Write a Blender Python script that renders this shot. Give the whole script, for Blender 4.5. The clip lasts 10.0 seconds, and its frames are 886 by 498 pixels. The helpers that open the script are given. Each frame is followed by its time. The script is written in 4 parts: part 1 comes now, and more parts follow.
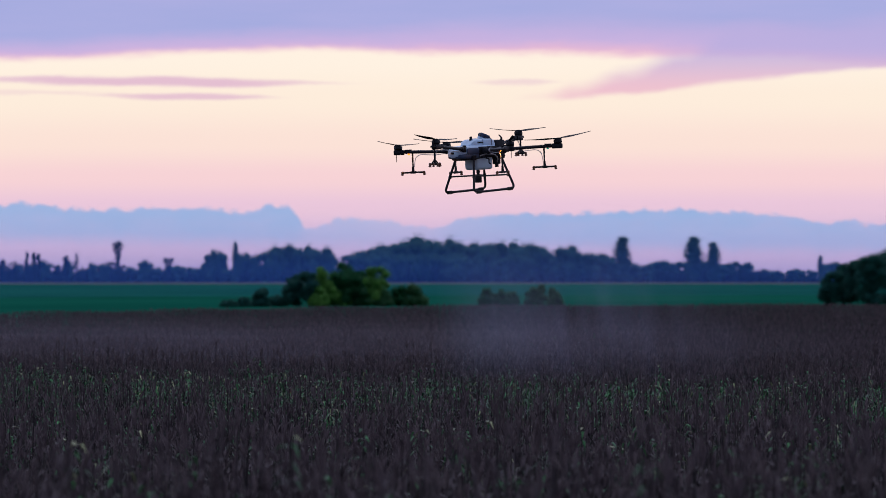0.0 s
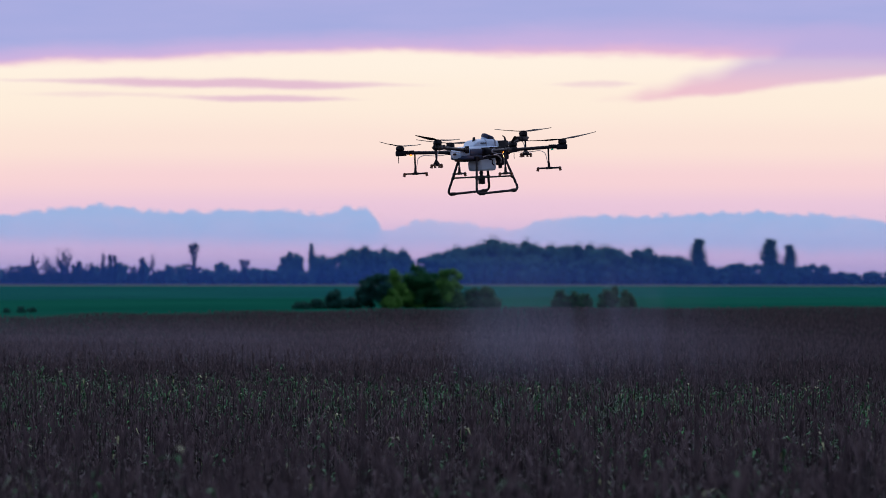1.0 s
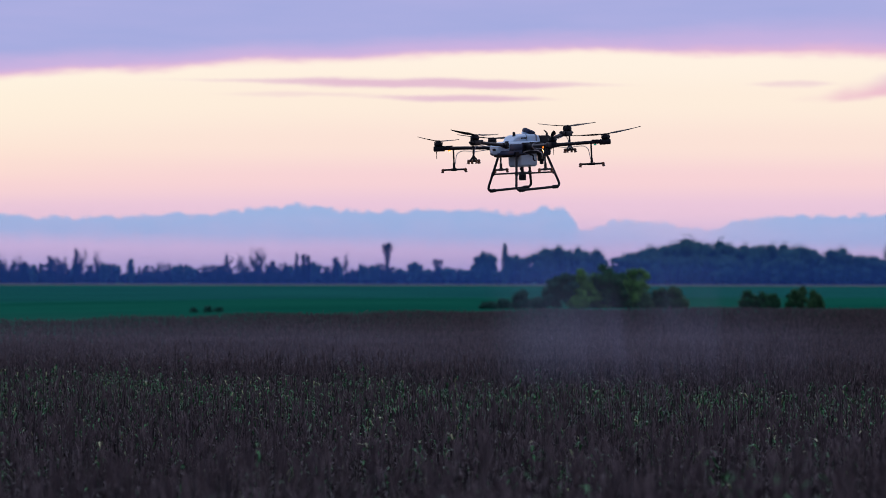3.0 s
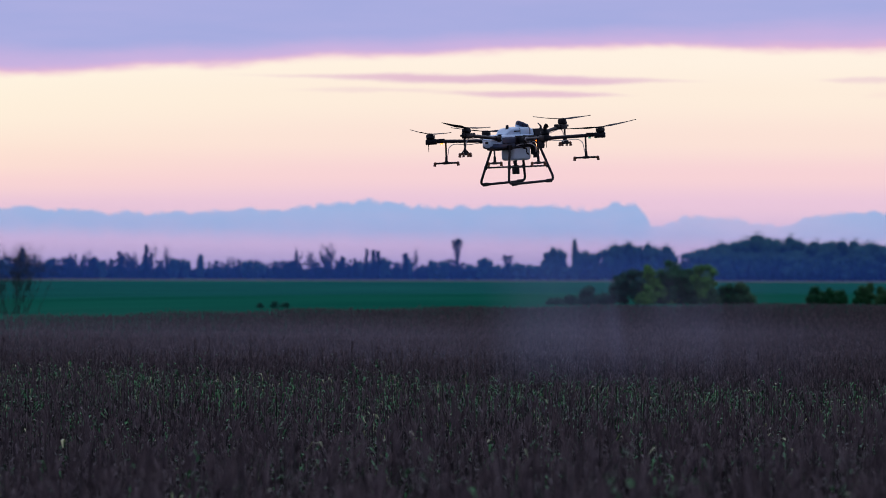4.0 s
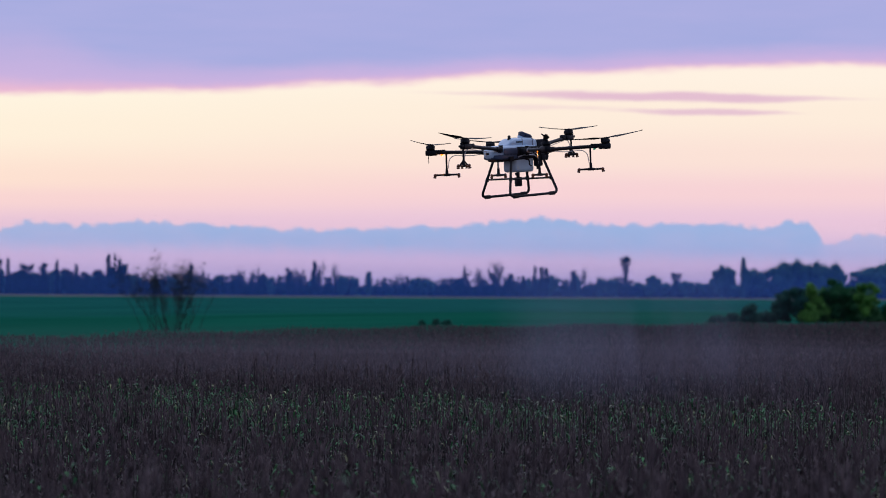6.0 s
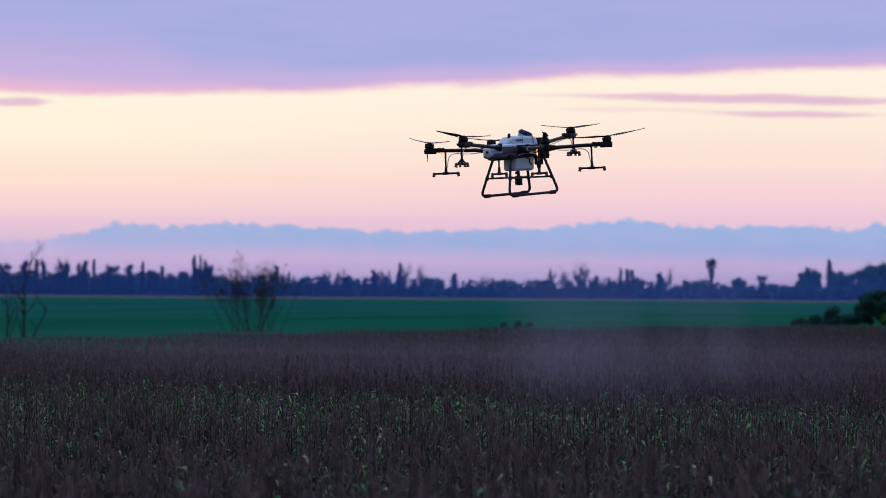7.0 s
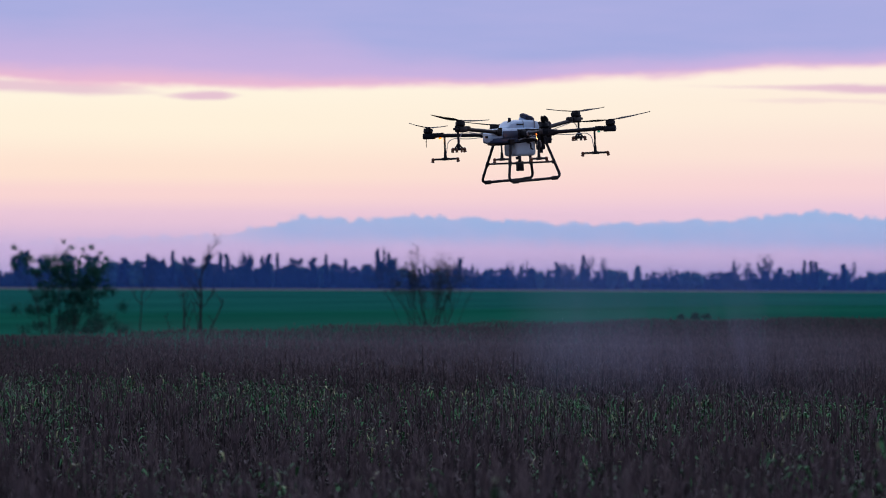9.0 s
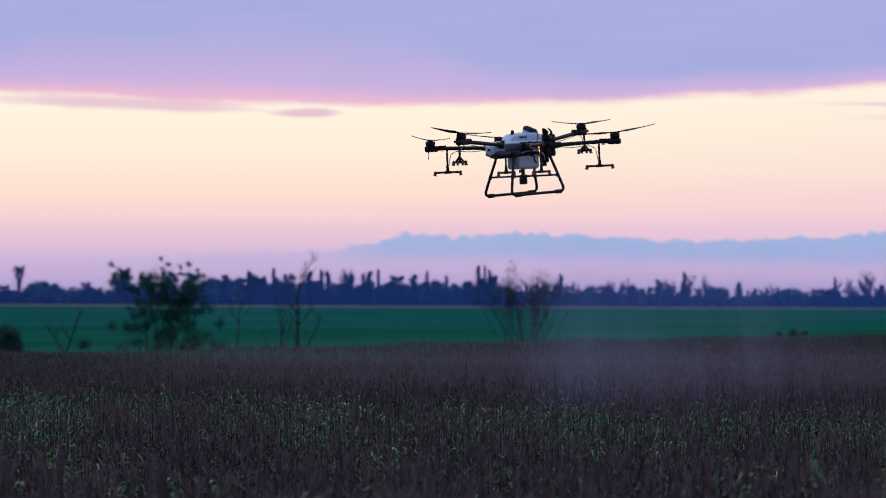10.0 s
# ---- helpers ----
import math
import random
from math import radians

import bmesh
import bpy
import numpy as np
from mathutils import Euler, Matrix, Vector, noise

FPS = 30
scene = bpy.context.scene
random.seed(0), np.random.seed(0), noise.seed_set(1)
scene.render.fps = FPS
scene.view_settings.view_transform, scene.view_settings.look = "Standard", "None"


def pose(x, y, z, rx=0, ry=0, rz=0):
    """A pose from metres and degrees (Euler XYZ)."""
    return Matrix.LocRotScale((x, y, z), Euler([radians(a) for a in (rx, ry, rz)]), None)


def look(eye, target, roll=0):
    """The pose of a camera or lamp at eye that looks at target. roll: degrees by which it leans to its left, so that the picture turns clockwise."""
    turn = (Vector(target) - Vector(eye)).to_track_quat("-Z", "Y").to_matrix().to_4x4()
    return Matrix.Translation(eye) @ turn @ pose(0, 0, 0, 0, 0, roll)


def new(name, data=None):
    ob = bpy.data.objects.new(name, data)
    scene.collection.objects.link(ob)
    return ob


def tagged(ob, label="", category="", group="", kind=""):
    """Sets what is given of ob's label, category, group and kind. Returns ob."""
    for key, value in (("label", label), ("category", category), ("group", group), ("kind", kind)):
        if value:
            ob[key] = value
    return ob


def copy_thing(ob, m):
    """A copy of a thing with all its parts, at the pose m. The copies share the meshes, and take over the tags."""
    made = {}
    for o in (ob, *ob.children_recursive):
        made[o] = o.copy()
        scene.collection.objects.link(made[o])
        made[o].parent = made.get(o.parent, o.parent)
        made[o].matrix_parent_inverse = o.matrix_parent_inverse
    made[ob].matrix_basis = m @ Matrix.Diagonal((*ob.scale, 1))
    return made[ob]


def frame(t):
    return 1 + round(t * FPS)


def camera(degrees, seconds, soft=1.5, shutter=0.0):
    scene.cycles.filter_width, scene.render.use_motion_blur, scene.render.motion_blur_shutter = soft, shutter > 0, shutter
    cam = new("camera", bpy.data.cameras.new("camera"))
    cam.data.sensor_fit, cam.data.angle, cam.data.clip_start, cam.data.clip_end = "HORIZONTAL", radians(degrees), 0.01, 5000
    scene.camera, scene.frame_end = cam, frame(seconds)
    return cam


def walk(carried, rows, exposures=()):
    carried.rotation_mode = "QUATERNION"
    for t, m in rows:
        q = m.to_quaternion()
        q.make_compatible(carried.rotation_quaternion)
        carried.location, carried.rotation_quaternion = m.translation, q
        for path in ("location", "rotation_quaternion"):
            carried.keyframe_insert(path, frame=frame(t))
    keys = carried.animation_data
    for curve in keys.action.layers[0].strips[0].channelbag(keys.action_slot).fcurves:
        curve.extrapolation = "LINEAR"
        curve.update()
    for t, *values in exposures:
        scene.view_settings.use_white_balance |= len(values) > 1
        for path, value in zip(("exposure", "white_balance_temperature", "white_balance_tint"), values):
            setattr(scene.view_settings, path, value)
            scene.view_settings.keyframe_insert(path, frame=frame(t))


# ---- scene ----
cam = camera(9.0, 10.0, soft=0.88)
# seconds, x, y, z, yaw, pitch, roll: a long lens carried round the hovering drone
ROWS = [
    (0, 0, 0, 3.4, 0, 0.27, 0.0),
    (0.5, 0.406, 0.471, 3.405, 0.417, 0.302, -0.035),
    (1, 0.777, 0.942, 3.41, 0.793, 0.29, -0.049),
    (1.5, 1.179, 1.411, 3.408, 1.255, 0.251, -0.089),
    (2, 1.556, 1.878, 3.408, 1.75, 0.245, -0.119),
    (2.5, 1.952, 2.345, 3.407, 2.329, 0.301, -0.101),
    (4, 3.068, 3.735, 3.402, 3.529, 0.242, -0.182),
    (4.5, 3.465, 4.198, 3.395, 3.93, 0.264, -0.233),
    (5, 3.831, 4.658, 3.391, 4.353, 0.328, -0.24),
    (5.5, 4.22, 5.119, 3.39, 4.831, 0.389, -0.274),
    (7, 5.349, 6.492, 3.379, 6.173, 0.426, -0.42),
    (7.5, 5.741, 6.95, 3.375, 6.664, 0.429, -0.414),
    (8, 6.11, 7.406, 3.371, 7.116, 0.425, -0.387),
    (8.5, 6.503, 7.863, 3.365, 7.603, 0.383, -0.305),
    (9, 6.872, 8.318, 3.361, 8.079, 0.338, -0.251),
    (9.5, 7.279, 8.777, 3.354, 8.63, 0.393, -0.22),
    (10, 7.653, 9.232, 3.347, 9.128, 0.508, -0.247),
]
walk(cam, [(t, pose(x, y, z, 90 + pitch, 0, yaw) @ pose(0, 0, 0, 0, 0, -roll)) for t, x, y, z, yaw, pitch, roll in ROWS])
cam.data.dof.use_dof = True
cam.data.dof.focus_distance = 60.0
cam.data.dof.aperture_fstop = 5.6


# ---- small helpers ----
def lerp_table(x, table):
    xs, ys = zip(*table)
    return float(np.interp(x, xs, ys))


def smooth(a, b, x):
    u = min(1.0, max(0.0, (x - a) / (b - a)))
    return u * u * (3 - 2 * u)


def out(bearing, distance):
    """The place at a bearing (degrees to the left of the first heading) and a distance from the camera's line."""
    s = min(10.0, max(0.0, bearing / 0.89))
    a = radians(0.9128 * s + bearing - 0.8907 * s)
    return 0.7653 * s - distance * math.sin(a), 0.9232 * s + distance * math.cos(a)


# ---- world: dusk sky with a cloud deck, streaks and a low bank ----
world = bpy.data.worlds.new("dusk_sky")
scene.world = world
world.use_nodes = True
wt = world.node_tree
wt.nodes.clear()


def wmath(op, a, b=0.0, c=0.0):
    n = wt.nodes.new("ShaderNodeMath")
    n.operation = op
    for i, v in enumerate((a, b, c)):
        if isinstance(v, (int, float)):
            n.inputs[i].default_value = v
        else:
            wt.links.new(v, n.inputs[i])
    return n.outputs[0]


def wstep(a, b, x):
    n = wt.nodes.new("ShaderNodeMapRange")
    n.interpolation_type = "SMOOTHSTEP"
    wt.links.new(x, n.inputs[0])
    for i, v in ((1, a), (2, b)):
        if isinstance(v, (int, float)):
            n.inputs[i].default_value = v
        else:
            wt.links.new(v, n.inputs[i])
    return n.outputs[0]


def wmix(fac, a, b):
    n = wt.nodes.new("ShaderNodeMix")
    n.data_type = "RGBA"
    wt.links.new(fac, n.inputs[0])
    for i, v in ((6, a), (7, b)):
        if isinstance(v, tuple):
            n.inputs[i].default_value = (*v, 1)
        else:
            wt.links.new(v, n.inputs[i])
    return n.outputs[2]


def wramp(x, lo, hi, stops):
    """A ramp over lo..hi; stops of (value, number) or (value, (r, g, b))."""
    fac = wmath("DIVIDE", wmath("SUBTRACT", x, lo), hi - lo)
    n = wt.nodes.new("ShaderNodeValToRGB")
    n.color_ramp.interpolation = "LINEAR" if len(stops) > 20 else "EASE"
    el = n.color_ramp.elements
    while len(el) < len(stops):
        el.new(0.5)
    for e, (v, c) in zip(el, stops):
        e.position = (v - lo) / (hi - lo)
        e.color = (*c, 1) if isinstance(c, tuple) else (c, c, c, 1)
    wt.links.new(fac, n.inputs[0])
    return n.outputs[0]


def wnoise(u, v, su, sv, detail, seed):
    comb = wt.nodes.new("ShaderNodeCombineXYZ")
    wt.links.new(wmath("MULTIPLY", u, su), comb.inputs[0])
    wt.links.new(wmath("MULTIPLY", v, sv), comb.inputs[1])
    comb.inputs[2].default_value = seed
    n = wt.nodes.new("ShaderNodeTexNoise")
    n.inputs["Scale"].default_value = 1.0
    n.inputs["Detail"].default_value = detail
    n.inputs["Roughness"].default_value = 0.55
    wt.links.new(comb.outputs[0], n.inputs["Vector"])
    return wmath("SUBTRACT", n.outputs["Fac"], 0.5)


tc = wt.nodes.new("ShaderNodeTexCoord")
sep = wt.nodes.new("ShaderNodeSeparateXYZ")
wt.links.new(tc.outputs["Generated"], sep.inputs[0])
AZ = wmath("MULTIPLY", wmath("ARCTAN2", wmath("MULTIPLY", sep.outputs[0], -1.0), sep.outputs[1]), 57.29578)
EL = wmath("MULTIPLY", wmath("ARCSINE", sep.outputs[2]), 57.29578)

# clear sky: pink near the land, peach, cream, then blue dusk overhead
clear = wramp(EL, 0.0, 4.0, [
    (0.0, (0.56, 0.45, 0.73)), (0.3, (0.66, 0.50, 0.75)), (0.7, (0.82, 0.57, 0.71)), (1.0, (0.93, 0.65, 0.675)),
    (1.35, (0.97, 0.76, 0.68)), (1.8, (0.99, 0.845, 0.715)), (2.2, (1.0, 0.885, 0.76)), (4.0, (0.86, 0.72, 0.78))])
warm = wstep(3.0, 11.0, AZ)
warm_col = wramp(EL, 0.0, 4.0, [(0.0, (0.60, 0.45, 0.66)), (0.65, (0.82, 0.57, 0.68)), (0.9, (0.95, 0.67, 0.65)), (1.1, (0.99, 0.76, 0.64)), (1.6, (1.0, 0.88, 0.71)), (2.1, (1.0, 0.92, 0.76)), (4.0, (0.9, 0.75, 0.75))])
clear = wmix(wmath("MULTIPLY", warm, wstep(0.35, 0.85, EL)), clear, warm_col)

# low blue bank
puff = wmath("ADD", wmath("MULTIPLY", wnoise(AZ, EL, 3.2, 3.0, 3, 3.1), 0.12), wmath("MULTIPLY", wnoise(AZ, EL, 8.0, 9.0, 5, 8.7), 0.17))
bank_top = wramp(AZ, -5.0, 15.0, [
    (-5.0, 0.50), (-3.83, 0.56), (-3.25, 0.65), (-2.33, 0.68), (-1.24, 0.63), (-0.2, 0.61), (-0.06, 0.50), (0.37, 0.50), (0.56, 0.57), (0.94, 0.60), (1.30, 0.50), (1.40, 0.50), (1.47, 0.62), (1.56, 0.70),
    (1.8, 0.71), (1.98, 0.66), (2.6, 0.68), (3.65, 0.67), (4.34, 0.74), (4.84, 0.68), (5.4, 0.64), (6.56, 0.60), (7.37, 0.64), (8.35, 0.68), (8.86, 0.65), (9.60, 0.655), (9.80, 0.58), (10.1, 0.52), (11.2, 0.44), (15.0, 0.3)])
bank_bot = wramp(AZ, -5.0, 15.0, [(-5.0, 0.24), (0.0, 0.30), (4.5, 0.36), (8.0, 0.40), (11.0, 0.40), (15.0, 0.36)])
top = wmath("ADD", bank_top, puff)
bank = wmath("MULTIPLY", wstep(-0.015, 0.03, wmath("SUBTRACT", top, EL)), wstep(-0.10, 0.10, wmath("SUBTRACT", wmath("ADD", EL, wmath("MULTIPLY", puff, 0.4)), bank_bot)))
bank = wmath("MULTIPLY", bank, wramp(AZ, -5.0, 15.0, [(-5.0, 0.85), (-1.0, 0.88), (-0.2, 0.75), (0.2, 0.55), (1.35, 0.70), (1.5, 0.86), (7.0, 0.84), (9.6, 0.80), (10.3, 0.5), (13.0, 0.15), (15.0, 0.0)]))
mottle = wmath("ADD", wmath("MULTIPLY", wnoise(AZ, EL, 3.0, 8.0, 4, 6.6), 0.35), EL)
bank_col = wmix(wstep(0.32, 0.75, mottle), (0.38, 0.46, 0.76), (0.25, 0.44, 0.75))
sky = wmix(bank, clear, bank_col)

# streaks under the deck
rag = wmath("MULTIPLY", wnoise(AZ, EL, 1.3, 9.0, 5, 5.5), 0.17)


def streak(sky, a0, a1, el, half, slope, strength):
    mid = wmath("ADD", wmath("MULTIPLY_ADD", AZ, slope, el - slope * (a0 + a1) / 2), wmath("MULTIPLY", rag, 0.5))
    off = wmath("ABSOLUTE", wmath("SUBTRACT", EL, mid))
    span = wmath("MULTIPLY", wstep(a0, a0 + 0.3 * (a1 - a0), AZ), wmath("SUBTRACT", 1.0, wstep(a0 + 0.55 * (a1 - a0), a1, AZ)))
    width = wmath("MULTIPLY", span, half)
    m = wmath("MULTIPLY", wmath("SUBTRACT", 1.0, wstep(wmath("MULTIPLY", width, 0.3), wmath("ADD", width, 0.004), off)), wmath("MULTIPLY", span, strength))
    return wmix(m, sky, (0.77, 0.51, 0.64))


sky = streak(sky, 0.5, 6.2, 1.98, 0.060, 0.010, 0.95)
sky = streak(sky, 1.4, 4.0, 1.82, 0.038, 0.010, 0.85)
sky = streak(sky, -1.3, -0.1, 1.97, 0.035, 0.0, 0.45)
sky = streak(sky, 3.2, 5.4, 1.86, 0.03, 0.01, 0.3)
sky = streak(sky, 10.6, 14.5, 1.98, 0.09, 0.035, 0.8)
sky = streak(sky, 10.05, 11.1, 1.89, 0.06, 0.01, 0.9)

# upper deck of cloud
deck_edge = wramp(AZ, -5.0, 15.0, [
    (-5.0, 2.10), (-3.2, 2.21), (-2.4, 2.23), (-1.0, 2.25), (1.5, 2.30), (4.5, 2.18), (6.0, 2.07), (8.0, 2.00), (9.5, 1.95), (11.0, 1.97), (13.0, 2.06), (15.0, 2.15)])
wisp = wmath("ADD", wmath("MULTIPLY", wnoise(AZ, EL, 0.7, 3.0, 4, 1.2), 0.14), wmath("MULTIPLY", wnoise(AZ, EL, 4.0, 16.0, 3, 4.4), 0.05))
over = wmath("SUBTRACT", wmath("ADD", EL, wisp), deck_edge)
tone = wmath("ADD", wmath("MULTIPLY", wnoise(AZ, EL, 0.5, 2.2, 3, 9.9), 0.9), 0.5)
rosy = wramp(AZ, -5.0, 15.0, [(-5.0, 0.30), (-3.0, 0.34), (-1.5, 0.40), (-0.2, 0.30), (0.8, 0.15), (4.0, 0.14), (7.0, 0.19), (8.4, 0.32), (9.6, 0.72), (11.2, 0.85), (12.5, 0.65), (15.0, 0.35)])
deck_low = wmix(tone, (0.90, 0.50, 0.60), (0.83, 0.50, 0.68))
fibre = wmath("ADD", wmath("MULTIPLY", wnoise(AZ, EL, 0.8, 7.0, 6, 12.3), 0.9), 0.5)
deck_high = wmix(wmath("MULTIPLY_ADD", fibre, 0.5, wmath("MULTIPLY", tone, 0.5)), (0.32, 0.39, 0.72), (0.48, 0.45, 0.77))
mauve = wmix(wstep(0.05, wmath("ADD", rosy, 0.12), over), (0.60, 0.45, 0.74), deck_high)
deck_col = wmix(wstep(-0.02, wmath("MULTIPLY_ADD", rosy, 0.28, 0.05), over), deck_low, mauve)
sky = wmix(wstep(-0.045, 0.065, over), sky, deck_col)
# the lobe that hangs from the deck, thinning out to a soft tip
lobe_low = wramp(AZ, -8.0, 0.0, [(-8.0, 2.2), (-4.5, 2.09), (-2.85, 1.96), (-1.85, 1.83), (-1.05, 1.77), (0.0, 1.75)])
lobe_top = wramp(AZ, -8.0, 0.0, [(-8.0, 3.0), (-3.05, 2.55), (-2.45, 2.30), (-1.85, 2.10), (-1.35, 1.92), (-0.95, 1.77), (0.0, 1.4)])
soft_el = wmath("ADD", EL, wmath("MULTIPLY", wisp, 0.9))
lobe = wmath("MULTIPLY", wstep(-0.02, 0.05, wmath("SUBTRACT", soft_el, lobe_low)), wstep(-0.10, 0.16, wmath("SUBTRACT", lobe_top, soft_el)))
lobe_col = wmix(wstep(1.85, 2.35, EL), (0.84, 0.49, 0.61), (0.50, 0.43, 0.74))
sky = wmix(wmath("MULTIPLY", lobe, 0.85), sky, lobe_col)

# overhead and behind: dim blue dusk; below the horizon dark land
behind = wstep(60.0, 170.0, wmath("ABSOLUTE", AZ))
high = wmix(wmath("MULTIPLY", behind, wmath("SUBTRACT", 1.0, wstep(35.0, 75.0, EL))), (0.60, 0.64, 0.90), (0.11, 0.17, 0.36))
sky = wmix(wstep(3.4, 14.0, EL), sky, high)
sky = wmix(wmath("MULTIPLY", wstep(20.0, 80.0, wmath("ABSOLUTE", AZ)), wmath("SUBTRACT", 1.0, wstep(3.4, 14.0, EL))), sky, wmix(behind, (0.44, 0.40, 0.58), (0.14, 0.19, 0.38)))
sky = wmix(wstep(-0.2, -0.6, EL), sky, (0.02, 0.022, 0.03))
bgn = wt.nodes.new("ShaderNodeBackground")
bgn.inputs[1].default_value = 1.0
wt.links.new(sky, bgn.inputs[0])
won = wt.nodes.new("ShaderNodeOutputWorld")
wt.links.new(bgn.outputs[0], won.inputs[0])


# ---- materials ----
def mat(name, col, rough=0.6, metal=0.0, var=0.25, scale=8.0, bump=0.0, bscale=40.0, island=0.0, col2=None, trans=0.0, emit=None, spec=0.5, leafy=0.0):
    m = bpy.data.materials.new(name)
    m.use_nodes = True
    nt = m.node_tree
    b = nt.nodes["Principled BSDF"]
    b.inputs["Roughness"].default_value = rough
    b.inputs["Metallic"].default_value = metal
    b.inputs["Specular IOR Level"].default_value = spec
    if trans:
        b.inputs["Transmission Weight"].default_value = trans
    co = nt.nodes.new("ShaderNodeTexCoord")
    n = nt.nodes.new("ShaderNodeTexNoise")
    n.inputs["Scale"].default_value = scale
    n.inputs["Detail"].default_value = 5
    nt.links.new(co.outputs["Object"], n.inputs["Vector"])
    r = nt.nodes.new("ShaderNodeValToRGB")
    c2 = col2 or tuple(min(1, c * (1 + var)) for c in col)
    c1 = col if col2 else tuple(c * (1 - var) for c in col)
    r.color_ramp.elements[0].position, r.color_ramp.elements[1].position = 0.35, 0.65
    r.color_ramp.elements[0].color, r.color_ramp.elements[1].color = (*c1, 1), (*c2, 1)
    nt.links.new(n.outputs["Fac"], r.inputs[0])
    last = r.outputs[0]
    if island:
        g = nt.nodes.new("ShaderNodeNewGeometry")
        mr = nt.nodes.new("ShaderNodeMapRange")
        mr.inputs[3].default_value, mr.inputs[4].default_value = 1 - island, 1 + island
        nt.links.new(g.outputs["Random Per Island"], mr.inputs[0])
        vm = nt.nodes.new("ShaderNodeVectorMath")
        vm.operation = "SCALE"
        nt.links.new(last, vm.inputs[0])
        nt.links.new(mr.outputs[0], vm.inputs["Scale"])
        last = vm.outputs[0]
    nt.links.new(last, b.inputs["Base Color"])
    if bump:
        n2 = nt.nodes.new("ShaderNodeTexNoise")
        n2.inputs["Scale"].default_value = bscale
        nt.links.new(co.outputs["Object"], n2.inputs["Vector"])
        bp = nt.nodes.new("ShaderNodeBump")
        bp.inputs["Strength"].default_value = bump
        bp.inputs["Distance"].default_value = 0.01
        nt.links.new(n2.outputs["Fac"], bp.inputs["Height"])
        nt.links.new(bp.outputs[0], b.inputs["Normal"])
    if leafy:
        tl = nt.nodes.new("ShaderNodeBsdfTranslucent")
        mx = nt.nodes.new("ShaderNodeMixShader")
        mx.inputs[0].default_value = leafy
        nt.links.new(last, tl.inputs[0])
        nt.links.new(b.outputs[0], mx.inputs[1])
        nt.links.new(tl.outputs[0], mx.inputs[2])
        nt.links.new(mx.outputs[0], nt.nodes["Material Output"].inputs[0])
    if emit:
        b.inputs["Emission Color"].default_value = (*emit[0], 1)
        b.inputs["Emission Strength"].default_value = emit[1]
    return m


M_WHITE = mat("white_painted_shell", (0.56, 0.72, 0.84), 0.32, var=0.07, scale=9, bump=0.05, bscale=60)
M_GREY = mat("grey_plastic", (0.30, 0.31, 0.33), 0.45, var=0.15)
M_BLACK = mat("black_plastic", (0.012, 0.012, 0.014), 0.5, var=0.3, bump=0.08, bscale=120, spec=0.25)
M_CARBON = mat("carbon_tube", (0.015, 0.015, 0.018), 0.4, var=0.3, scale=60, spec=0.3)
M_BLADE = mat("black_blade", (0.012, 0.012, 0.014), 0.55, var=0.2, spec=0.2)
M_TANK = mat("milky_tank_plastic", (0.60, 0.72, 0.76), 0.4, var=0.08, scale=6)
M_RUBBER = mat("rubber", (0.015, 0.015, 0.015), 0.8, var=0.2)
M_HOSE = mat("clear_hose", (0.5, 0.5, 0.5), 0.3, var=0.1)
M_NOZZLE = mat("nozzle_plastic", (0.20, 0.075, 0.03), 0.22, var=0.2)
M_AMBER = mat("amber_light", (0.8, 0.3, 0.05), 0.3, emit=((1.0, 0.17, 0.008), 3.0))
# dark blue that paints the shade on the white hull's sides
M_NAVY = mat("shaded_hull_plastic", (0.055, 0.08, 0.135), 0.4, var=0.12)
M_LID = mat("dark_blue_lid_plastic", (0.022, 0.034, 0.075), 0.55, var=0.15)
M_GREENL = mat("green_light", (0.1, 0.7, 0.4), 0.3, emit=((0.05, 1.0, 0.55), 0.12))
M_LEAF = mat("maize_leaf", (0.017, 0.085, 0.028), 0.50, scale=3.0, island=0.8, col2=(0.052, 0.180, 0.055), spec=0.18, leafy=0.15)
M_DRY = mat("dry_maize_leaf", (0.045, 0.035, 0.035), 0.65, scale=2.0, island=0.45, col2=(0.080, 0.062, 0.060), spec=0.10)
M_TASSEL = mat("brown_tassel", (0.087, 0.064, 0.064), 0.75, scale=1.6, island=0.4, col2=(0.156, 0.119, 0.114), spec=0.10, leafy=0.2)
# pale leaf colour that paints sky glints among the green leaves
M_GLINT = mat("pale_leaf_glint", (0.13, 0.17, 0.06), 0.45, scale=3.0, island=0.6, col2=(0.28, 0.29, 0.13), spec=0.3, leafy=0.1)
M_STALK = mat("maize_stalk", (0.060, 0.050, 0.044), 0.7, scale=5.0, island=0.35, spec=0.05)
M_SOIL = mat("field_soil", (0.050, 0.040, 0.036), 0.9, scale=0.6, var=0.35, bump=0.5, bscale=8, spec=0.1)
M_CROP = mat("green_crop", (0.005, 0.086, 0.052), 0.95, scale=0.012, col2=(0.010, 0.122, 0.074), bump=0.25, bscale=0.8, spec=0.0)
M_VERGE = mat("dry_grass_verge", (0.12, 0.12, 0.105), 0.95, scale=0.05, col2=(0.16, 0.15, 0.13), spec=0.0)
M_BUSH = mat("bush_leaves", (0.010, 0.105, 0.032), 0.6, scale=0.25, island=0.35, col2=(0.024, 0.128, 0.040), spec=0.12, leafy=0.25)
M_BUSHG = mat("fresh_green_leaves", (0.035, 0.120, 0.040), 0.6, scale=0.25, island=0.4, col2=(0.055, 0.150, 0.050), spec=0.12, leafy=0.3)
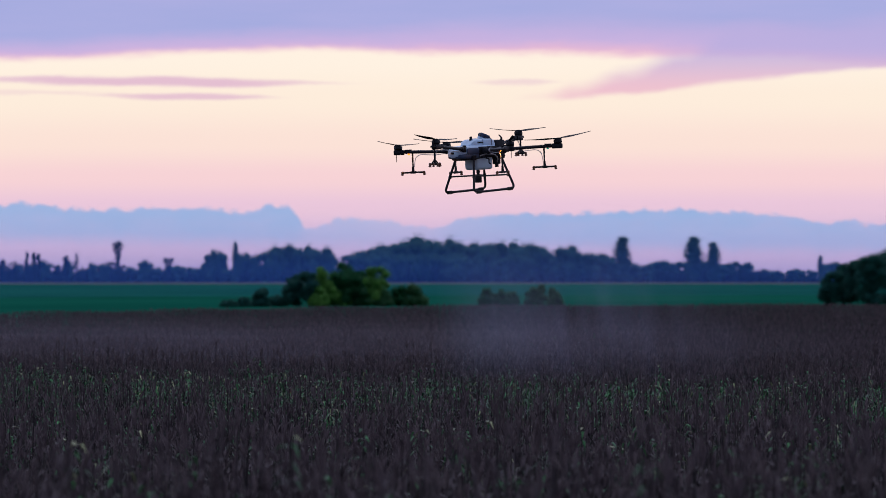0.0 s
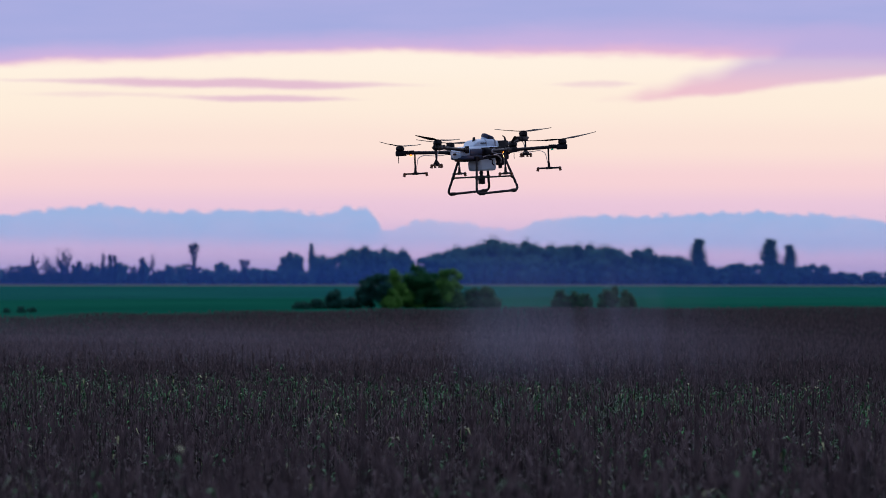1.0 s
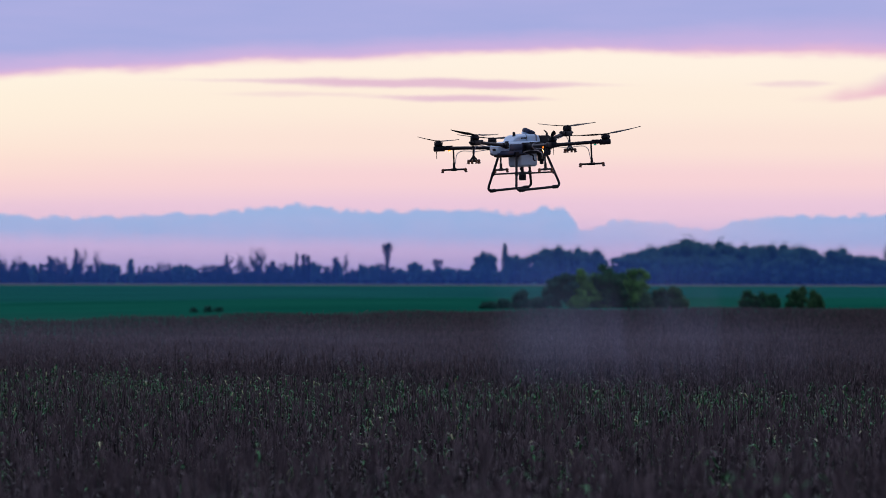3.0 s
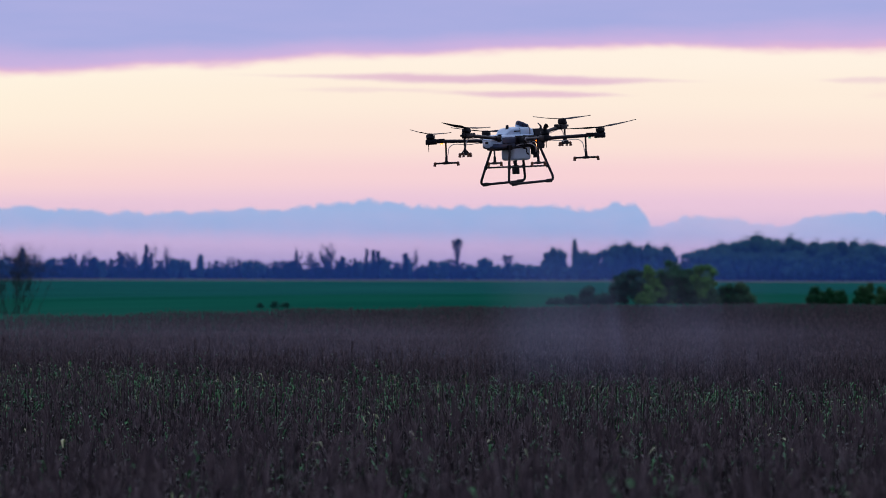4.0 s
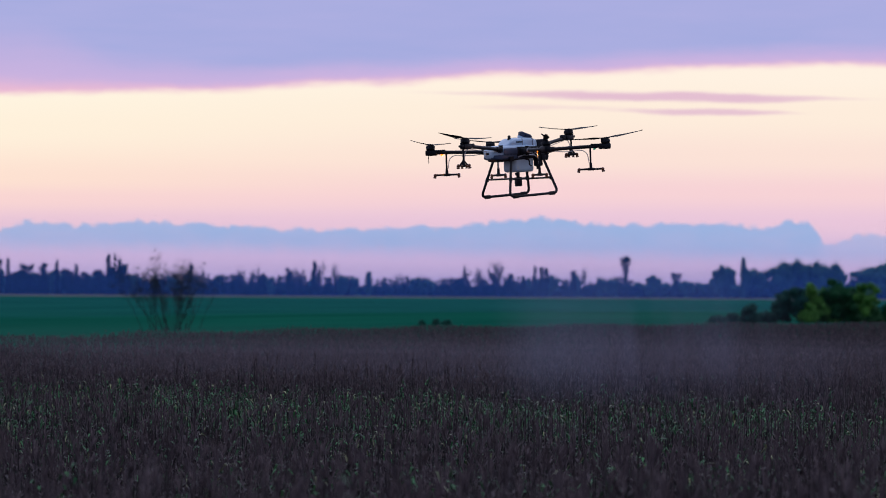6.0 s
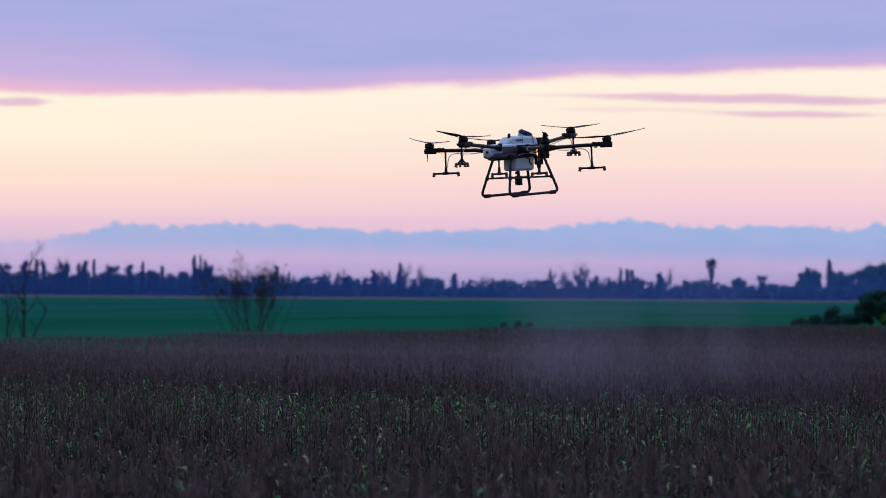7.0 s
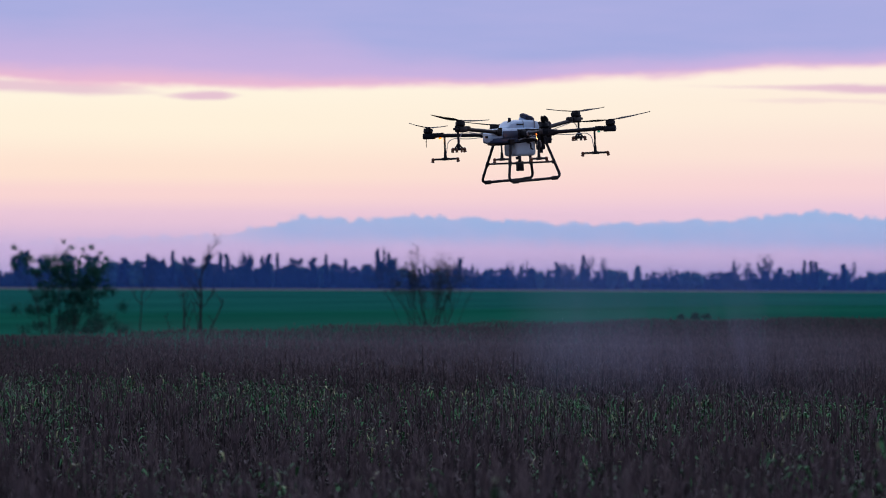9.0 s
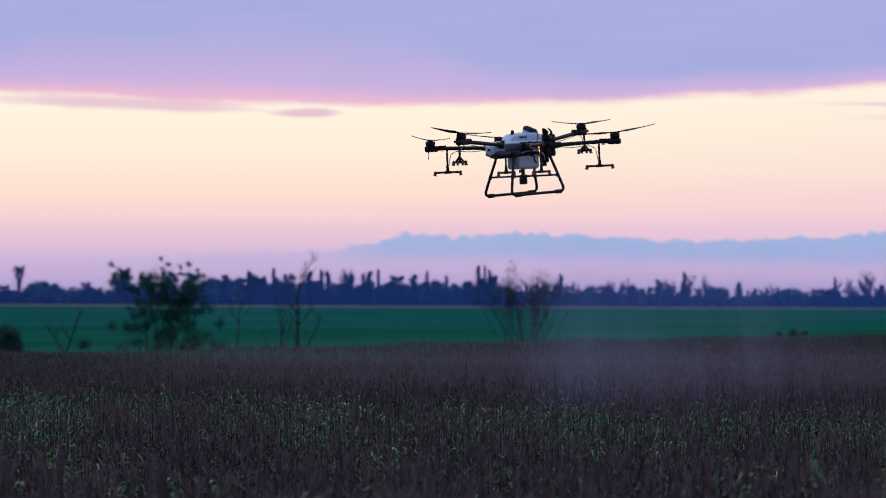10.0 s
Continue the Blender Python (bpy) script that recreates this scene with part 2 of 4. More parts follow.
M_BUSHY = mat("yellow_green_leaves", (0.076, 0.235, 0.042), 0.6, scale=0.22, island=0.4, col2=(0.160, 0.360, 0.064), spec=0.12, leafy=0.3)
M_DARKB = mat("dark_bush_leaves", (0.013, 0.085, 0.062), 0.65, scale=0.25, island=0.3, col2=(0.022, 0.108, 0.075), spec=0.12, leafy=0.25)
# far leaves lean to blue: some distance haze is mixed into their colour
M_FAR = mat("hazed_far_foliage", (0.045, 0.140, 0.110), 0.9, scale=0.05, island=0.25, col2=(0.080, 0.195, 0.14), spec=0.03, leafy=0.4)
M_FARD = mat("hazed_far_dark_foliage", (0.016, 0.040, 0.050), 0.9, scale=0.05, island=0.25, col2=(0.028, 0.058, 0.065), spec=0.03, leafy=0.35)
M_MIST = mat("water_droplets", (0.75, 0.78, 0.84), 0.4, var=0.05, leafy=0.5)


def mist_material(name, col, dense, su, sv, seed, gain=2.4, base=-0.55, slant=0.0):
    """Thin sheet for spray and haze: lets most light through, thins out to nothing at its borders."""
    m = bpy.data.materials.new(name)
    m.use_nodes = True
    nt = m.node_tree
    nt.nodes.clear()
    L = nt.links.new
    co = nt.nodes.new("ShaderNodeTexCoord")
    sep = nt.nodes.new("ShaderNodeSeparateXYZ")
    L(co.outputs["Generated"], sep.inputs[0])

    def op(kind, a, c, d=None):
        n = nt.nodes.new("ShaderNodeMath")
        n.operation = kind
        for k, q in enumerate((a, c, d)):
            if q is None:
                continue
            if isinstance(q, (int, float)):
                n.inputs[k].default_value = q
            else:
                L(q, n.inputs[k])
        return n.outputs[0]

    x, z = sep.outputs[0], sep.outputs[2]
    wide = op("POWER", op("MULTIPLY", op("MULTIPLY", x, op("SUBTRACT", 1.0, x)), 4.0), 1.5)
    tall = op("MULTIPLY", op("POWER", op("SUBTRACT", 1.0, z), 1.6), op("MINIMUM", op("MULTIPLY", z, 2.4), 1.0))
    mp = nt.nodes.new("ShaderNodeMapping")
    mp.inputs["Scale"].default_value = (su, su, sv)
    mp.inputs["Location"].default_value = (seed, seed, seed)
    mp.inputs["Rotation"].default_value = (0, radians(slant), 0)
    L(co.outputs["Object"], mp.inputs[0])
    no = nt.nodes.new("ShaderNodeTexNoise")
    no.inputs["Scale"].default_value = 1.0
    no.inputs["Detail"].default_value = 3
    L(mp.outputs[0], no.inputs["Vector"])
    puffs = op("MULTIPLY_ADD", no.outputs["Fac"], gain, base)
    puffs = op("MAXIMUM", puffs, 0.12)
    fac = op("MULTIPLY", op("MULTIPLY", op("MULTIPLY", wide, tall), puffs), dense)
    df = nt.nodes.new("ShaderNodeBsdfDiffuse")
    tl = nt.nodes.new("ShaderNodeBsdfTranslucent")
    df.inputs[0].default_value = tl.inputs[0].default_value = (*col, 1)
    half = nt.nodes.new("ShaderNodeMixShader")
    L(df.outputs[0], half.inputs[1])
    L(tl.outputs[0], half.inputs[2])
    clear = nt.nodes.new("ShaderNodeBsdfTransparent")
    mix = nt.nodes.new("ShaderNodeMixShader")
    L(fac, mix.inputs[0])
    L(clear.outputs[0], mix.inputs[1])
    L(half.outputs[0], mix.inputs[2])
    end = nt.nodes.new("ShaderNodeOutputMaterial")
    L(mix.outputs[0], end.inputs[0])
    return m


M_VEIL = mist_material("spray_veil", (0.68, 0.70, 0.95), 0.165, 2.1, 0.5, 3.0, 3.2, -1.0, slant=-28)
M_COLUMN = mist_material("spray_column", (0.64, 0.76, 0.98), 0.27, 2.2, 0.35, 9.0, 1.2, 0.2)
# pale sheet added over the far maize rows to brighten them
M_ROW_LIFT = mist_material("far_row_lightening", (0.80, 0.70, 0.80), 0.30, 0.12, 0.5, 7.0)
# haze sheets: the blue of the distance is put into their colour
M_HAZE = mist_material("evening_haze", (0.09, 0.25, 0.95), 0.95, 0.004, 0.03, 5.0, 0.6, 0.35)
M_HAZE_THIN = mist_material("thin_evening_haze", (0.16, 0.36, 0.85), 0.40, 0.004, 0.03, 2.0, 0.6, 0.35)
M_BARK = mat("grey_bark", (0.045, 0.042, 0.042), 0.9, scale=1.5, var=0.35, spec=0.1)
# bluish bark, with distance haze mixed into the colour
M_FARBARK = mat("hazed_far_bark", (0.05, 0.055, 0.08), 0.9, scale=0.5, var=0.3, spec=0.05)
M_DRYTWIG = mat("brown_twig_leaves", (0.030, 0.040, 0.042), 0.8, scale=0.4, island=0.4, col2=(0.055, 0.060, 0.056), spec=0.1)


# ---- mesh helpers ----
def part(name, bm, material, parent, label="", at=None, shade=True):
    me = bpy.data.meshes.new(name)
    bmesh.ops.recalc_face_normals(bm, faces=bm.faces)
    bm.to_mesh(me)
    bm.free()
    if shade:
        for p in me.polygons:
            p.use_smooth = True
        me.set_sharp_from_angle(angle=radians(38))
    me.materials.append(material)
    ob = new(name, me)
    ob.parent = parent
    if at is not None:
        ob.matrix_basis = at
    if label:
        tagged(ob, label)
    return ob


def raw_mesh(name, verts, faces, materials, index=None):
    """A mesh out of arrays; faces all of one size."""
    me = bpy.data.meshes.new(name)
    k = faces.shape[1]
    me.vertices.add(len(verts))
    me.vertices.foreach_set("co", np.ascontiguousarray(verts, dtype=np.float32).ravel())
    me.loops.add(faces.size)
    me.loops.foreach_set("vertex_index", np.ascontiguousarray(faces, dtype=np.int32).ravel())
    me.polygons.add(len(faces))
    me.polygons.foreach_set("loop_start", np.arange(0, faces.size, k, dtype=np.int32))
    for m in materials:
        me.materials.append(m)
    if index is not None:
        me.polygons.foreach_set("material_index", np.ascontiguousarray(index, dtype=np.int32))
    me.update(calc_edges=True)
    return me


def box(bm, cx, cy, cz, sx, sy, sz, bevel=0.0, m=None, seg=2):
    made = bmesh.ops.create_cube(bm, size=1.0, matrix=(m or Matrix()) @ Matrix.Translation((cx, cy, cz)) @ Matrix.Diagonal((sx, sy, sz, 1)))
    if bevel:
        edges = list({e for v in made["verts"] for e in v.link_edges})
        bmesh.ops.bevel(bm, geom=edges, offset=bevel, segments=seg, affect="EDGES", profile=0.5)


def cyl(bm, a, b, r1, r2=None, n=12, caps=True):
    a, b = Vector(a), Vector(b)
    d = b - a
    q = d.to_track_quat("Z", "Y").to_matrix().to_4x4()
    bmesh.ops.create_cone(bm, cap_ends=caps, segments=n, radius1=r1, radius2=r1 if r2 is None else r2, depth=d.length, matrix=Matrix.Translation((a + b) / 2) @ q)


def tube(bm, pts, r, n=10, taper=1.0):
    """A round tube through the points."""
    pts = [Vector(p) for p in pts]
    rings = []
    ref = None
    for i, p in enumerate(pts):
        d = (pts[min(i + 1, len(pts) - 1)] - pts[max(i - 1, 0)]).normalized()
        if ref is None:
            ref = d.orthogonal().normalized()
        ref = (ref - d * ref.dot(d)).normalized()
        side = d.cross(ref)
        rr = r * (1 + (taper - 1) * i / (len(pts) - 1))
        rings.append([bm.verts.new(p + rr * (math.cos(2 * math.pi * k / n) * ref + math.sin(2 * math.pi * k / n) * side)) for k in range(n)])
    for a, b in zip(rings, rings[1:]):
        for k in range(n):
            bm.faces.new((a[k], a[(k + 1) % n], b[(k + 1) % n], b[k]))
    bm.faces.new(rings[0][::-1])
    bm.faces.new(rings[-1])


def rounded(pts, radius, n=5):
    """The points of a bent tube, corners rounded."""
    pts = [Vector(p) for p in pts]
    res = [pts[0]]
    for a, b, c in zip(pts, pts[1:], pts[2:]):
        u, w = (a - b).normalized(), (c - b).normalized()
        k = min(radius, (a - b).length * 0.45, (c - b).length * 0.45)
        p, q = b + u * k, b + w * k
        for i in range(n + 1):
            s = i / n
            res.append((1 - s) ** 2 * p + 2 * s * (1 - s) * b + s * s * q)
    res.append(pts[-1])
    return res


def loft(bm, sections, n=20, power=3.0, taper=0.0):
    """A shell lofted along x: sections of (x, half width, bottom z, top z)."""
    rings = []
    for x, hw, zb, zt in sections:
        ring = []
        for k in range(n):
            a = 2 * math.pi * (k + 0.5) / n
            c, s = math.cos(a), math.sin(a)
            ring.append(bm.verts.new((x, hw * (1 - taper * max(0.0, -s)) * math.copysign(abs(c) ** (2 / power), c), (zb + zt) / 2 + (zt - zb) / 2 * math.copysign(abs(s) ** (2 / power), s))))
        rings.append(ring)
    for a, b in zip(rings, rings[1:]):
        for k in range(n):
            bm.faces.new((a[k], a[(k + 1) % n], b[(k + 1) % n], b[k]))
    bm.faces.new(rings[0][::-1])
    bm.faces.new(rings[-1])


# ---- ground ----
def field_edge(x):
    return lerp_table(x, [(-90, 60), (-60, 95), (-33, 140), (-27, 152), (-23.5, 162), (-21.5, 186), (-18, 210), (-15.5, 226), (-9.5, 244), (-3, 264), (0, 270), (20, 284), (60, 300), (90, 310)])


def near_rise(x, y):
    """The field swells gently towards the path."""
    return 0.56 * smooth(58, 15, y - 1.4 * x)


def land(x, y):
    d = math.hypot(x, y)
    if y < 90:
        return near_rise(x, y)
    b = math.degrees(math.atan2(-x, max(y, 1.0)))
    low = lerp_table(b, [(-5, -1.45), (1, -1.5), (4, -1.9), (7, -3.0), (9, -4.2), (13, -5.7), (25, -5.7)])
    return low * smooth(260, 700, d) + (0.4 - low) * smooth(950, 2450, d)


def build_ground():
    ys = [-300, -150, -60, -20] + [i * 10.0 for i in range(0, 31)] + [300 * 1.04 ** i for i in range(1, 75)]
    ys = [y for y in ys if y < 4900] + [4900]
    us = np.linspace(-1, 1, 121)
    verts, faces, idx = [], [], []
    for y in ys:
        half = 110 + max(0, y) * 0.8
        for u in us:
            x = half * u
            verts.append((x, y, land(x, y)))
    n = len(us)
    for i in range(len(ys) - 1):
        for j in range(n - 1):
            faces.append((i * n + j, i * n + j + 1, (i + 1) * n + j + 1, (i + 1) * n + j))
            x = verts[i * n + j][0]
            far = math.hypot(*verts[i * n + j][:2])
            idx.append(0 if ys[i + 1] < field_edge(x) + 40 else 2 if 2130 < far < 2440 else 1)
    me = raw_mesh("ground", np.array(verts), np.array(faces), [M_SOIL, M_CROP, M_VERGE], idx)
    for p in me.polygons:
        p.use_smooth = True
    return tagged(new("ground", me), "flat farmland, dark soil under maize and green young crop beyond", "ground", kind="structure")


build_ground()


# ---- maize field ----
rng = np.random.default_rng(7)


def strip(pts, widths, side):
    """A leaf as a bent strip; gives verts and quads."""
    v, f = [], []
    for p, w in zip(pts, widths):
        v.append(np.array(p) - side * w / 2)
        v.append(np.array(p) + side * w / 2)
    for i in range(len(pts) - 1):
        f.append((2 * i, 2 * i + 1, 2 * i + 3, 2 * i + 2))
    return v, f


def maize_template(r, leaves, seg, branches, height, dry, tassel=True, depth=0.32, size=1.0, green=False):
    """The upper part of one plant: stalk, arching leaves and a tassel. Gives verts, quads, material index."""
    V, F, I = [], [], []

    def add(v, f, m):
        k = len(V)
        V.extend(v)
        F.extend([tuple(a + k for a in q) for q in f])
        I.extend([m] * len(f))

    lean = r.normal(0, 0.03, 2)
    a = r.uniform(0, 3.14)
    add(*strip([(0, 0, -0.02), (lean[0], lean[1], height - 0.10)], [0.024, 0.008], np.array([math.cos(a), math.sin(a), 0])), 3)
    turn = r.uniform(0, 6.28)
    for i in range(leaves):
        z0 = height - (0.10 if green else 0.16) - depth * i / max(1, leaves - 1) + r.uniform(-0.04, 0.04)
        a = turn + i * math.pi + r.normal(0, 0.5)
        d = np.array([math.cos(a), math.sin(a), 0])
        side = np.array([-d[1], d[0], 0])
        # green leaves rise, arch over and hang; dry ones stand close to the stalk
        arch = r.random() < 0.6
        length = r.uniform(0.05, 0.12) if green else size * (r.uniform(0.06, 0.13) if arch else r.uniform(0.03, 0.08))
        up = r.uniform(0.02, 0.06) if green else r.uniform(0.03, 0.07) if arch else r.uniform(0.06, 0.13)
        fall = r.uniform(1.6, 2.8) if green else r.uniform(1.5, 2.6) if arch else r.uniform(0.3, 1.2)
        pts, ws = [], []
        for s in np.linspace(0, 1, seg + 1):
            pts.append(d * length * s * 0.9 + np.array([0, 0, z0 + up * s * 1.3 - up * fall * s * s]))
            ws.append((0.026 if green else 0.018 if arch else 0.014) * (0.45 + 1.4 * s) * (1 - s) ** 0.7 + 0.004)
        # index 4: one green leaf in ten is coloured pale as a glint
        add(*strip(pts, ws, side), 1 if r.random() < dry else 4 if green and r.random() < 0.10 else 0)
    if tassel:
        top = np.array([lean[0], lean[1], height - 0.12])
        for k in range(branches + 1):
            a = r.uniform(0, 6.28)
            out_ = 0 if k == 0 else r.uniform(0.010, 0.032)
            ln = r.uniform(0.05, 0.09) if k else 0.13
            d = np.array([math.cos(a), math.sin(a), 0])
            side = np.array([-d[1], d[0], 0]) if k % 2 else d
            p0 = top + np.array([0, 0, 0.0 if k == 0 else r.uniform(0, 0.08)])
            p1 = p0 + d * out_ + np.array([0, 0, ln * 0.75])
            p2 = p1 + d * out_ * r.uniform(0.3, 0.8) + np.array([0, 0, ln * r.uniform(0.1, 0.3)])
            w = 0.009 if branches > 4 else 0.011 if branches > 3 else 0.018
            add(*strip([p0, p1, p2], [w, w, w * 0.6], side), 2)
    return np.array(V), np.array(F), np.array(I)


def in_wedge(x, y, margin):
    """The stretch of field round the drone's flight line that is planted at full density."""
    left = min(-0.081 * y, 7.653 - 0.245 * (y - 9.2))
    right = max(0.081 * y, 7.653 - 0.078 * (y - 9.2))
    return left - margin < x < right + margin


def plant_field(name, label, accept, y0, y1, x0, x1, row, step, templates, strip_templates=None):
    xs, ys = [], []
    for yr in np.arange(y0, y1, row):
        n = int((x1 - x0) / step)
        xx = x0 + (np.arange(n) + rng.uniform(-0.35, 0.35, n)) * step
        yy = yr + rng.normal(0, 0.09, n) + 0.25 * np.sin(xx * 0.11)
        xs.append(xx)
        ys.append(yy)
    xs, ys = np.concatenate(xs), np.concatenate(ys)
    keep = np.array([accept(x, y) for x, y in zip(xs, ys)])
    xs, ys = xs[keep], ys[keep]
    V, F, I, base = [], [], [], 0
    which = rng.integers(0, len(templates), len(xs))
    for k in range(len(xs)):
        # the green strip runs slantwise over the field; nearer by only clumps of green show
        patch = math.sin(xs[k] * 2.1 + ys[k] * 0.55 + 2.0) + math.sin(xs[k] * 4.3 - ys[k] * 0.4) + 0.6 * rng.normal()
        into = 80.5 - 0.9 * xs[k] + 1.0 * math.sin(xs[k] * 1.7) + 0.7 * rng.normal() - ys[k]
        band = bool(strip_templates) and into > 0 and patch > (-2.2 if into < 6 else -0.3 if into < 11 else 1.1 if into < 24 else 1.5 if into < 40 else 1.9)
        v, f, i = (strip_templates if band else templates)[which[k] % len(strip_templates if band else templates)]
        a = rng.uniform(0, 6.283)
        c, s = math.cos(a), math.sin(a)
        sc = rng.normal(1, 0.018 if y0 > 120 else 0.03 if y0 > 60 else 0.05) * (1 + 0.03 * math.sin(xs[k] * 0.23 + ys[k] * 0.31))
        w = np.empty_like(v)
        w[:, 0] = v[:, 0] * c - v[:, 1] * s + xs[k]
        w[:, 1] = v[:, 0] * s + v[:, 1] * c + ys[k]
        w[:, 2] = v[:, 2] * sc + near_rise(xs[k], ys[k])
        V.append(w)
        F.append(f + base)
        I.append(i)
        base += len(v)
    me = raw_mesh(name, np.concatenate(V), np.concatenate(F), [M_LEAF, M_DRY, M_TASSEL, M_STALK, M_GLINT], np.concatenate(I))
    return tagged(new(name, me), label, "maize", kind="stuff")


tr = np.random.default_rng(3)
near_plants = [maize_template(tr, 6, 2, 4, 1.98 + tr.normal(0, 0.07), 0.975, True, 0.30, 1.0) for k in range(24)]
strip_plants = [maize_template(tr, 13, 2, 5, 2.0 + tr.normal(0, 0.06), 0.08, k % 4 == 0, 0.30, 1.0, True) for k in range(24)]
mid_plants = [maize_template(tr, 4, 2, 6, 1.96 + tr.normal(0, 0.05), 0.97, True, 0.2) for _ in range(16)]
far_plants = [maize_template(tr, 2, 1, 4, 1.94 + tr.normal(0, 0.025), 0.97, True, 0.15) for _ in range(10)]
thin_plants = [maize_template(tr, 3, 2, 2, 1.92, 0.4) for _ in range(6)]
plant_field("maize_field", "ripening maize with brown tassels and green leaves", lambda x, y: in_wedge(x, y, 1.0), 15.0, 98.0, -26, 16, 0.56, 0.140, near_plants, strip_plants)
plant_field("maize_field", "dense brown maize tassels in the middle of the field", lambda x, y: in_wedge(x, y, 2.0), 98.0, 130.0, -32, 18, 0.62, 0.15, mid_plants)
plant_field("maize_field", "brown maize tops towards the field edge", lambda x, y: in_wedge(x, y, 3.0) and y < field_edge(x), 130.0, 285.0, -46, 30, 0.75, 0.26, far_plants)
plant_field("maize_field", "brown maize tops along the far edge of the field", lambda x, y: in_wedge(x, y, 3.0) and field_edge(x) - 9 < y < field_edge(x), 130.0, 285.0, -46, 30, 0.75, 0.12, far_plants)
plant_field("maize_field", "maize plants along the sides of the field", lambda x, y: not in_wedge(x, y, 1.0) and y < field_edge(x) and math.hypot(x - 4, y - 4) > 14, -20.0, 285.0, -70, 60, 2.2, 1.2, thin_plants)


# ---- sprayer drone ----
def at_angle(deg, r, z=0.0):
    return Vector((r * math.cos(radians(deg)), r * math.sin(radians(deg)), z))


def turned(deg, r, z=0.0):
    p = at_angle(deg, r, z)
    return pose(p.x, p.y, p.z, 0, 0, deg)


def build_drone():
    drone = new("sprayer_drone")
    tagged(drone, "white and black six-armed crop sprayer drone hovering above maize", "drone")
    # shell: a wide tub and a raised deck with a sloped front
    bm = bmesh.new()
    loft(bm, [(0.345, 0.055, -0.070, -0.012), (0.335, 0.088, -0.085, 0.006), (0.305, 0.115, -0.092, 0.024), (0.25, 0.132, -0.095, 0.036), (0.15, 0.140, -0.092, 0.040),
              (0.0, 0.138, -0.085, 0.040), (-0.12, 0.125, -0.075, 0.034), (-0.17, 0.10, -0.06, 0.02)], 32, 5.5, 0.28)
    body = part("body_shell", bm, M_WHITE, drone, "white moulded plastic hull")
    bm = bmesh.new()
    loft(bm, [(0.172, 0.082, 0.028, 0.044), (0.140, 0.106, 0.020, 0.084), (0.110, 0.112, 0.015, 0.100), (0.03, 0.112, 0.012, 0.108), (-0.09, 0.106, 0.012, 0.106), (-0.145, 0.095, 0.012, 0.092), (-0.165, 0.080, 0.015, 0.06)], 32, 4.5)
    part("top_deck", bm, M_WHITE, drone, "white raised top cover")
    # shade on the downward-facing hull, added as a thin navy shell
    bm = bmesh.new()
    loft(bm, [(0.340, 0.054, -0.076, -0.046), (0.332, 0.090, -0.090, -0.044), (0.302, 0.118, -0.097, -0.042), (0.245, 0.135, -0.099, -0.042), (0.14, 0.1435, -0.096, -0.042), (0.02, 0.141, -0.09, -0.042)], 28, 6)
    part("lower_hull_shade", bm, M_NAVY, drone, "dark blue-grey band that puts shade on the lower hull")
    bm = bmesh.new()
    loft(bm, [(0.30, 0.07, -0.112, -0.085), (0.25, 0.122, -0.118, -0.08), (0.0, 0.135, -0.10, -0.06), (-0.18, 0.125, -0.09, -0.04), (-0.24, 0.10, -0.08, -0.03)], 20, 4)
    part("belly_frame", bm, M_BLACK, drone, "black lower frame plate")
    bm = bmesh.new()
    box(bm, 0.345, 0, -0.035, 0.014, 0.05, 0.022, 0.006)
    cyl(bm, (0.35, 0, -0.035), (0.357, 0, -0.035), 0.008, n=14)
    part("nose_camera", bm, M_BLACK, drone, "black front camera window")
    for sy in (1, -1):
        bm = bmesh.new()
        box(bm, 0.055, sy * 0.1125, 0.068, 0.075, 0.012, 0.012, 0.004)
        part("vent_slot", bm, M_BLACK, body)
        # front panel, its navy colour darkens the hull side like shade
        bm = bmesh.new()
        box(bm, 0.165, sy * 0.141, -0.018, 0.180, 0.010, 0.060, 0.004)
        part("side_panel", bm, M_NAVY, body, "side panel coloured dark blue-grey for shade on the hull side")
        bm = bmesh.new()
        box(bm, -0.02, sy * 0.137, -0.030, 0.25, 0.022, 0.105, 0.008)
        part("side_panel", bm, M_BLACK, body, "black side panel")
    bm = bmesh.new()
    cyl(bm, (0.115, 0.03, 0.080), (0.115, 0.03, 0.122), 0.020, 0.013, 14)
    cyl(bm, (0.115, 0.03, 0.122), (0.115, 0.03, 0.132), 0.016, 0.010, 14)
    part("antenna_knob", bm, M_BLACK, drone, "small black antenna knob")
    for x in (0.02, -0.10):
        bm = bmesh.new()
        loft(bm, [(x + 0.003, 0.1135, 0.012, 0.1095), (x - 0.003, 0.1135, 0.012, 0.1095)], 32, 4.5)
        part("seam", bm, M_GREY, body, "grey panel seam")
    # tank
    bm = bmesh.new()
    box(bm, 0.0, 0, -0.145, 0.225, 0.215, 0.15, 0.03, seg=4)
    box(bm, 0.0, 0, -0.07, 0.19, 0.18, 0.06, 0.02, seg=2)
    tank = part("tank", bm, M_TANK, drone, "milky white spray tank")
    bm = bmesh.new()
    cyl(bm, (-0.06, 0.0, 0.085), (-0.072, 0.010, 0.110), 0.062, 0.060, 20)
    part("filler_neck", bm, M_WHITE, drone, "white filler neck")
    bm = bmesh.new()
    cyl(bm, (-0.072, 0.010, 0.108), (-0.085, 0.018, 0.142), 0.066, 0.064, 20)
    cyl(bm, (-0.085, 0.018, 0.142), (-0.088, 0.020, 0.150), 0.058, 0.048, 20)
    lid = part("filler_lid", bm, M_LID, drone, "dark blue-grey tank lid")
    for k in range(8):
        bm = bmesh.new()
        a = 2 * math.pi * k / 8
